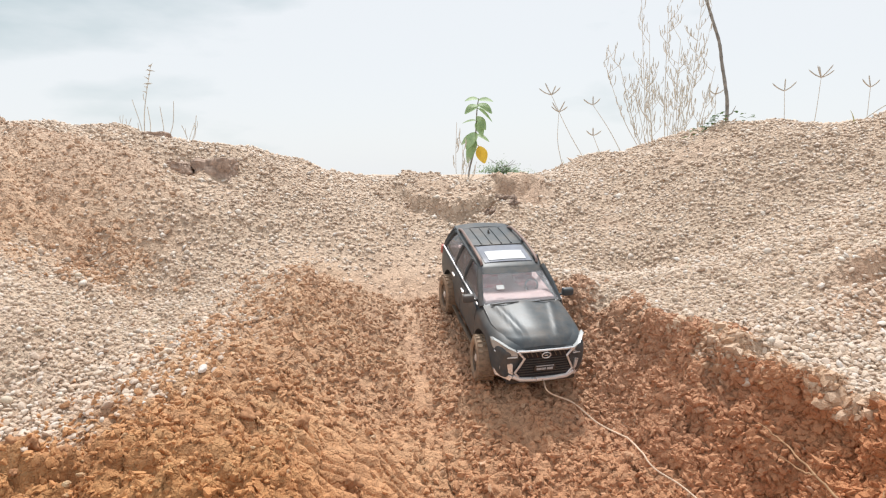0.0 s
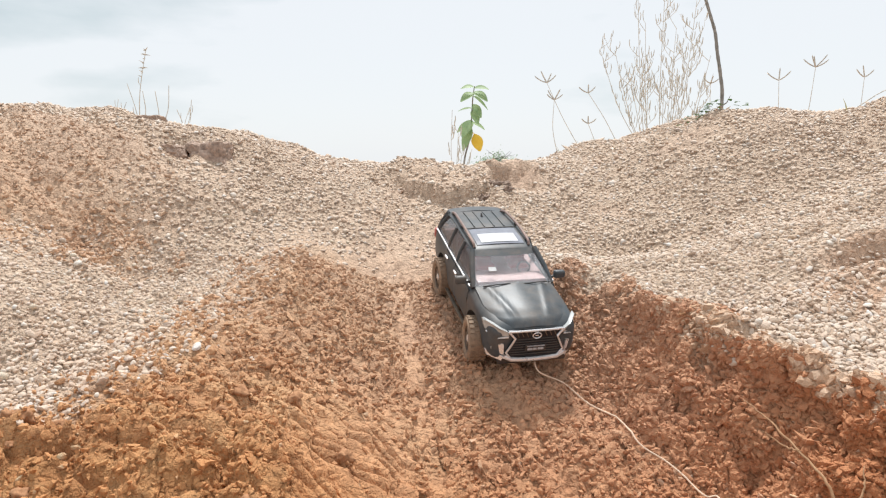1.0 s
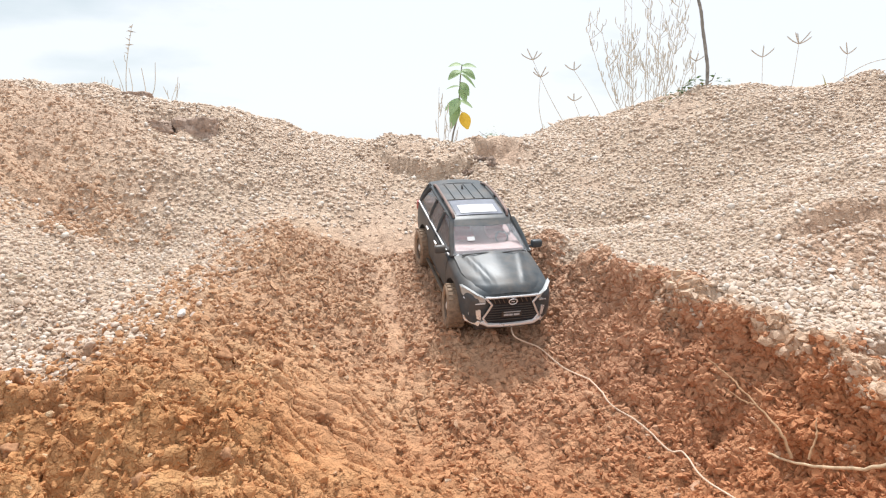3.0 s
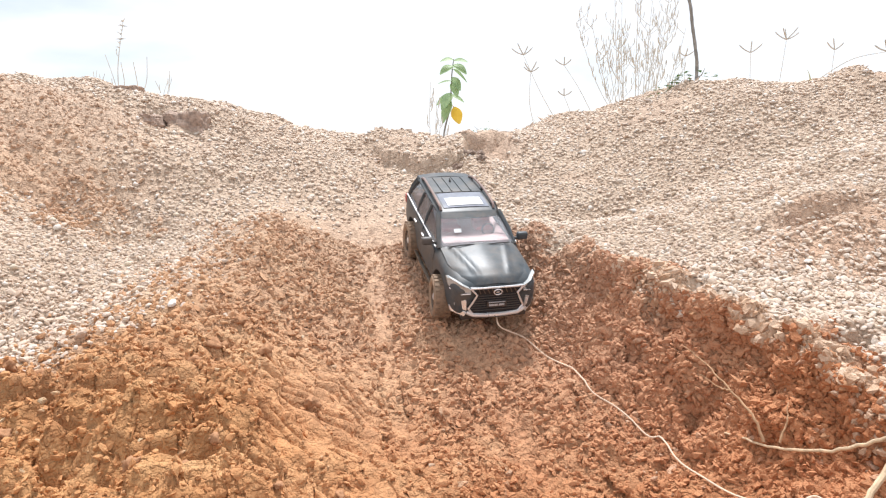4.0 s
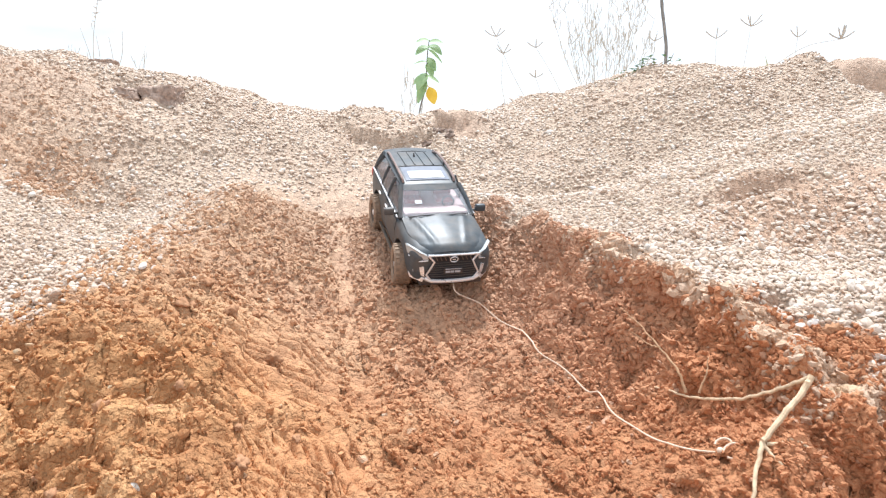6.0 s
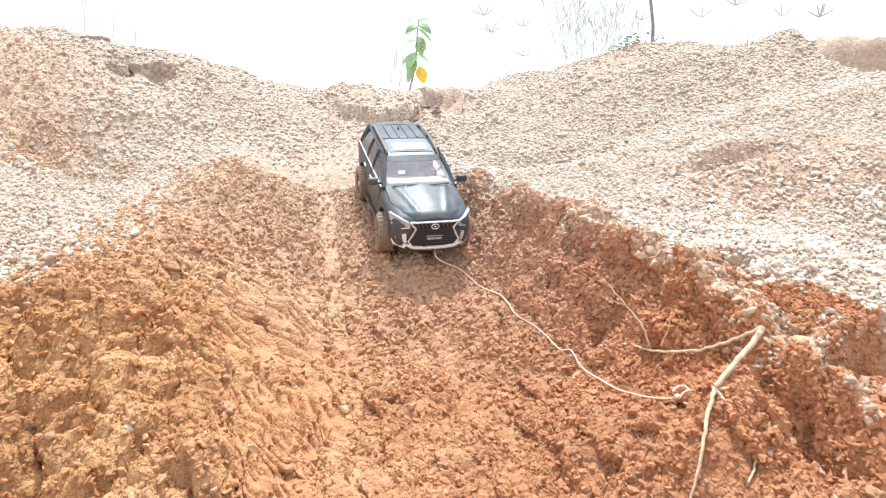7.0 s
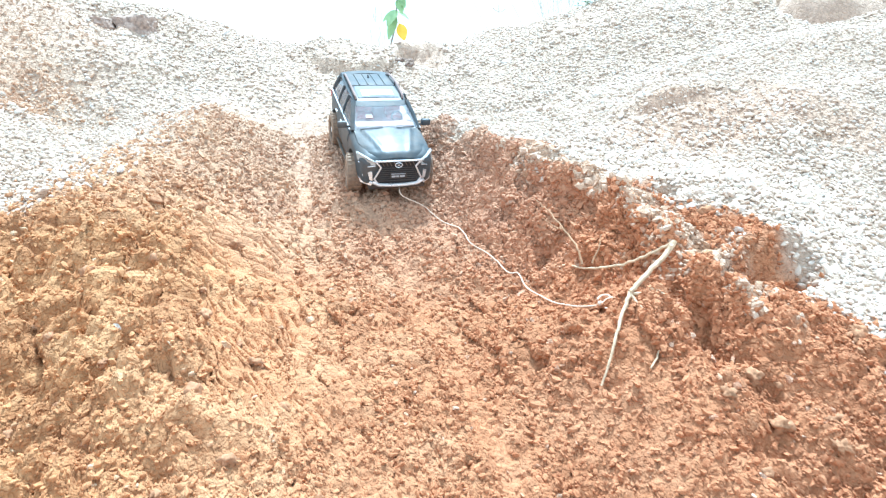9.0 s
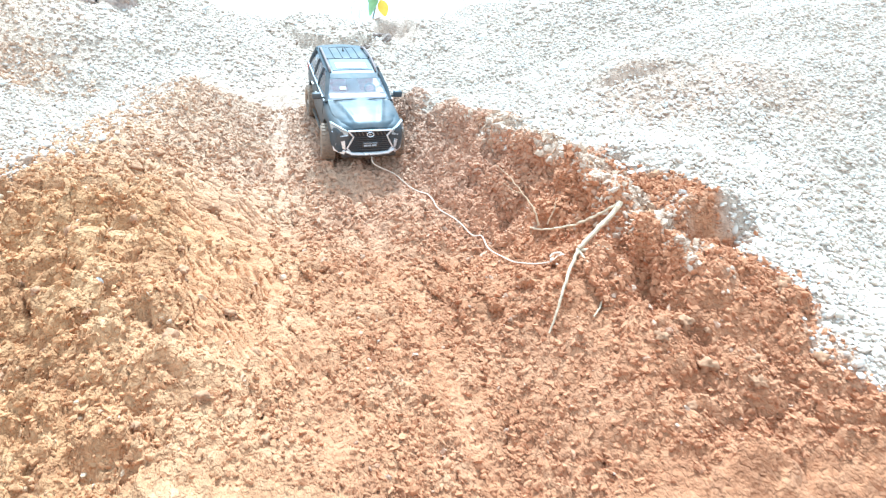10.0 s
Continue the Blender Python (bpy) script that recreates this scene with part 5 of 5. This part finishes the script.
def dry_weed(name, label, b, stems, seed, pods=1.0, r0=.0016, ragged=False, fat=1.0, clump=0.0):
    """A dry branching weed: each stem runs to its tip and carries upright pods."""
    r = random.Random(seed)
    w = thing(name, Matrix.Translation(b), label, "dry plant")
    inv = Matrix.Translation(-b)
    for tip, bend in stems:
        t = Vector(tip)
        low = b + Vector((clump * max(-1, min(1, (t.x - b.x) / .10)), r.uniform(-1, 1) * clump, 0))
        low.z = z_at(low.x, low.y) - .004
        mid = low.lerp(t, .45) + Vector((bend, r.uniform(-.02, .02), 0))
        st = curve_points([low, mid, t], 10)
        bm = tube(st, [r0 - (r0 - .0005) * i / (len(st) - 1) for i in range(len(st))], 6)
        n = int(min(pods, 1.5) * 9 * (t - b).length / .25)

        def pod(p, s, ln):
            d = Vector((s * r.uniform(.4, .9), r.uniform(-.4, .4), r.uniform(.4, .9))).normalized()
            q = p + d * ln * .4
            e = q + Vector((d.x * .25, d.y * .2, 1)).normalized() * ln * .75
            f = e + Vector((s * r.uniform(-.25, .1), 0, 1)).normalized() * ln * .45
            tube(curve_points([p, q, e, f], 3), [fat * q for q in (.0003, .0004, .0005, .0009, .0010, .0011, .0011, .0010, .0008, .0003)], 5, bm)
        for k in range(n):
            i = int(len(st) * r.uniform(.35, .98))
            p = st[min(i, len(st) - 1)]
            s = r.choice((-1, 1))
            if r.random() < .3 and pods > 2:  # a side branch with pods of its own
                tip = p + Vector((s * r.uniform(.015, .035), r.uniform(-.02, .02), r.uniform(.03, .06)))
                br = curve_points([p, p.lerp(tip, .5) + Vector((s * .006, 0, 0)), tip], 4)
                tube(br, [.0007 - .0004 * j / (len(br) - 1) for j in range(len(br))], 5, bm)
                for j in range(3):
                    pod(br[r.randrange(2, len(br))], r.choice((-1, 1)), r.uniform(.008, .016))
            else:
                pod(p, s, r.uniform(.009, .020))
        if ragged:
            for k in range(26):  # a ragged head of dry scales
                p = st[int(len(st) * r.uniform(.66, .99))]
                d = Vector((r.uniform(-1, 1), r.uniform(-1, 1), r.uniform(-.1, 1))).normalized() * r.uniform(.004, .012)
                blade(bm, p, p + d, .0012)
            ragged = False
        bm.transform(inv)
        part("stem", bm, M_STALK, w)


bush = rooted(.532, 1.62)
BUSH_TIPS = [(.377, .664), (.414, .664), (.452, .856), (.487, .728), (.517, .79), (.560, .716), (.599, .832), (.604, .691), (.640, .653), (.447, .600), (.499, .620), (.544, .646), (.585, .627), (.622, .614), (.427, .587), (.475, .561), (.528, .588), (.567, .601)]
dry_weed("dry_bush", "bare dry weed with thin upright pods on the crest", bush, [((x, 1.62 + .02 * math.sin(9 * k), z), .10 * (x - .532)) for k, (x, z) in enumerate(BUSH_TIPS)], 3, 2.01, .0011, False, .85, .032)
dry_weed("dry_weed", "thin dry weed stalk with a ragged seed head", rooted(-0.533, 1.22), [((-0.516, 1.22, 0.595), .002), ((-0.552, 1.22, 0.538), 0), ((-0.525, 1.22, 0.525), .004)], 4, .25, .0009, True, .6)
dry_weed("dry_weed", "small forked dry weed stalk", rooted(-0.5, 1.22), [((-0.478, 1.22, 0.535), .004), ((-0.503, 1.22, 0.525), -.004)], 5, .2, .0009, False, .7)
dry_weed("dry_weed", "low tangled dry weed", rooted(-0.457, 1.22), [((-0.439, 1.22, 0.51), 0), ((-0.466, 1.22, 0.493), 0), ((-0.447, 1.232, 0.497), .003)], 6, .9, .0006, False, .5)
dry_weed("dry_weed", "low tuft of dry seed stalks", rooted(-0.564, 1.22), [((-0.569, 1.22, 0.51), 0), ((-0.555, 1.22, 0.505), 0), ((-0.549, 1.232, 0.497), .003)], 7, .9, .0006, False, .5)
dry_weed("dry_weed", "thin dry weed beside the green seedling", rooted(.035, 1.5), [((.030, 1.5, .515), -.004), ((.044, 1.5, .475), .002), ((.055, 1.51, .44), .004), ((.075, 1.51, .43), .006)], 8, 1.2, .0008)


def sapling():
    b = rooted(0.676, 1.64)
    s = thing("bare_sapling", Matrix.Translation(b), "bare grey sapling stem rising from the crest", "sapling")
    inv = Matrix.Translation(-b)
    st = curve_points([b, (0.679, 1.64, 0.549), (0.672, 1.64, 0.608), (0.661, 1.64, 0.662), (0.653, 1.64, 0.708), (0.639, 1.64, 0.748), (0.617, 1.64, 0.809), (0.598, 1.64, 0.874), (0.593, 1.64, 0.98)], 7)
    bm = tube(st, [.0043 - .0012 * i / (len(st) - 1) + .0003 * math.sin(i * 1.7) for i in range(len(st))], 10)
    bm.transform(inv)
    part("stem", bm, M_BARK, s)
    bm = tube([(0.676, 1.64, 0.536), (0.688, 1.633, 0.545), (0.696, 1.633, 0.562)], [.002, .0014, .0006], 6)
    bm.transform(inv)
    part("twig", bm, M_BARK, s)


sapling()


def creeping_weed():
    b = rooted(.478, 1.215)
    c = thing("creeping_weed", Matrix.Translation(b), "low dark creeping weed with small leaves at the sapling's foot", "weed")
    inv = Matrix.Translation(-b)
    r = random.Random(12)
    for k in range(46):
        x = r.uniform(.435, .505) if k < 38 else r.uniform(.52, .56)
        y = r.uniform(1.20, 1.235)
        g = z_at(x, y)
        a = r.uniform(0, 6.28)
        bm = leaf_mesh(bmesh.new(), (x, y, g + r.uniform(.002, .020) * (1 if x > .46 else .6)), (math.cos(a), math.sin(a), r.uniform(-.1, .6)), (0, 0, 1), r.uniform(.009, .016), r.uniform(.006, .010), seg=4)
        bm.transform(inv)
        part("leaf", bm, M_CLOVER, c)
    for k in range(6):
        x = .44 + .011 * k
        bm = tube([(x, 1.218, z_at(x, 1.218) + .001), (x + .006, 1.218, z_at(x, 1.218) + .009), (x + .013, 1.22, z_at(x + .013, 1.22) + .004)], .0007, 5)
        bm.transform(inv)
        part("runner", bm, M_ROOTLET, c)


creeping_weed()


def far_bush():
    x0, y0 = 1.20, 14.0
    b = Vector((x0, y0, z_at(x0, y0)))
    f = thing("far_bush", Matrix.Translation(b), "pale green bush far off beyond the crest", "bush")
    inv = Matrix.Translation(-b)
    r = random.Random(5)
    tr = bmesh.new()
    for k in range(7):
        tube([b, b + Vector((r.uniform(-.2, .2), r.uniform(-.1, .1), .15)), b + Vector((r.uniform(-.45, .45), r.uniform(-.2, .2), r.uniform(.22, .36)))], [.012, .008, .003], 6, tr)
    tr.transform(inv)
    part("trunk", tr, M_BARK, f)
    bm = bmesh.new()
    for k in range(900):
        u = r.gauss(0, .22)
        p = b + Vector((u, r.uniform(-.2, .2), .06 + abs(r.gauss(0, .075)) * (1.5 if abs(u) < .12 else .9)))
        leaf_mesh(bm, p, (r.uniform(-1, 1), r.uniform(-1, 1), r.uniform(-.4, .8)), (0, -.5, 1), r.uniform(.03, .06), r.uniform(.02, .035), seg=2)
    bm.transform(inv)
    part("crown", bm, M_FARLEAF, f)


far_bush()


# ---- single stones and clods, last ----
def stone_mesh(name, seed, ragged, mat, sub=2):
    r = np.random.RandomState(seed)
    v, f = ico(sub)
    if mat is M_STONE:
        d = 1 + ragged * r.randn(6) @ np.abs(v @ r.randn(3, 6)).T
    else:  # a crumbly lump, knobbly all over
        o = Vector(r.uniform(-9, 9, 3))
        d = np.array([1 + .6 * noise.noise(Vector(q) * 1.3 + o) + 1.0 * abs(noise.noise(Vector(q) * 2.4 + o)) + .7 * abs(noise.noise(Vector(q) * 5 + o)) + .4 * abs(noise.noise(Vector(q) * 10 + o)) - .5 for q in v])
    me = quick_mesh(name, v * np.clip(d, .45, 1.6)[:, None] * np.array([1.15, .9, .75]), f)
    me.materials.append(mat)
    return me


def loose_clods():
    """Crumbly lumps on the mound and the bank, past those that lie as single clods."""
    r = np.random.RandomState(31)
    c = spread(r, 16000, -.40, .50, .14, .66)
    fl, fr = line_x("left_foot", c[:, 1]), line_x("right_foot", c[:, 1])
    sh = soil_share(c[:, 0], c[:, 1])
    c = c[(sh > .5) & ((c[:, 0] < fl - .045) | (c[:, 0] > fr + .004))][:500]
    size = np.clip(r.lognormal(math.log(.0026), .30, len(c)), .0015, .0045)
    tagged(scatter("loose_clods", c, size, 2, M_CRUMB, 8, (.6, 1.0), .6, .12, False, 7), "crumbly lumps of red earth on the mound and bank", "soil", kind="stuff")


def lay(name, meshes, spots, parent, rng):
    for x, y, r in spots:
        ob = new(name, meshes[rng.randint(len(meshes))])
        ob.parent = parent
        ob.matrix_local = Matrix.Translation((x + float(on_grid(BX, x, y)[0]), y + float(on_grid(BY, x, y)[0]), z_at(x, y) + r * (.30 if name == "stone" else .05))) @ Euler((rng.uniform(-.4, .4), rng.uniform(-.4, .4), rng.uniform(0, 6.28))).to_matrix().to_4x4() @ Matrix.Diagonal((r, r, r, 1))


rng = np.random.RandomState(21)
stone_meshes = [stone_mesh("stone", 40 + k, .07, M_STONE) for k in range(8)]
cand = spread(rng, 1500, -.42, .62, .2, .95)
share = soil_share(cand[:, 0], cand[:, 1])
stones = [(x, y, r) for (x, y), s, r in zip(cand, share, rng.uniform(.0026, .0042, len(cand))) if s < .35][:200]
stones += [(x, y, r * .75) for (x, y), s, r in zip(cand[::-1], share[::-1], rng.uniform(.003, .006, len(cand))) if s > .8][:1]
stones += [(-.12, .305, .005)]
lay("stone", stone_meshes, stones, ground, rng)
loose_clods()
clod_meshes = [stone_mesh("clod", 60 + k, .10, M_CLOD, 3) for k in range(8)]
cand = spread(rng, 4000, -.35, .48, .16, .62)
fl, fr = line_x("left_foot", cand[:, 1]), line_x("right_foot", cand[:, 1])
share = soil_share(cand[:, 0], cand[:, 1])
ok = (share > .7) & ((cand[:, 0] < fl - .05) | (cand[:, 0] > fr + .005))
clods = [(x, y, r) for (x, y), r in zip(cand[ok], np.clip(rng.lognormal(math.log(.0040), .3, ok.sum()), .0025, .0070))][:110]
lay("clod", clod_meshes, clods, ground, rng)
lay("clod", [stone_mesh("clod", 90 + k, .1, M_PALECLOD, 3) for k in range(3)], [(.345, .346, .0085), (.353, .342, .0065), (.338, .351, .0060), (.349, .351, .0050)], ground, rng)
lay("clod", [stone_mesh("clod", 80 + k, .1, M_BLOCK, 3) for k in range(4)], [(.070 + .05 * rng.rand(), 1.055 + .05 * rng.rand(), .005 + .006 * rng.rand()) for k in range(11)], ground, rng)
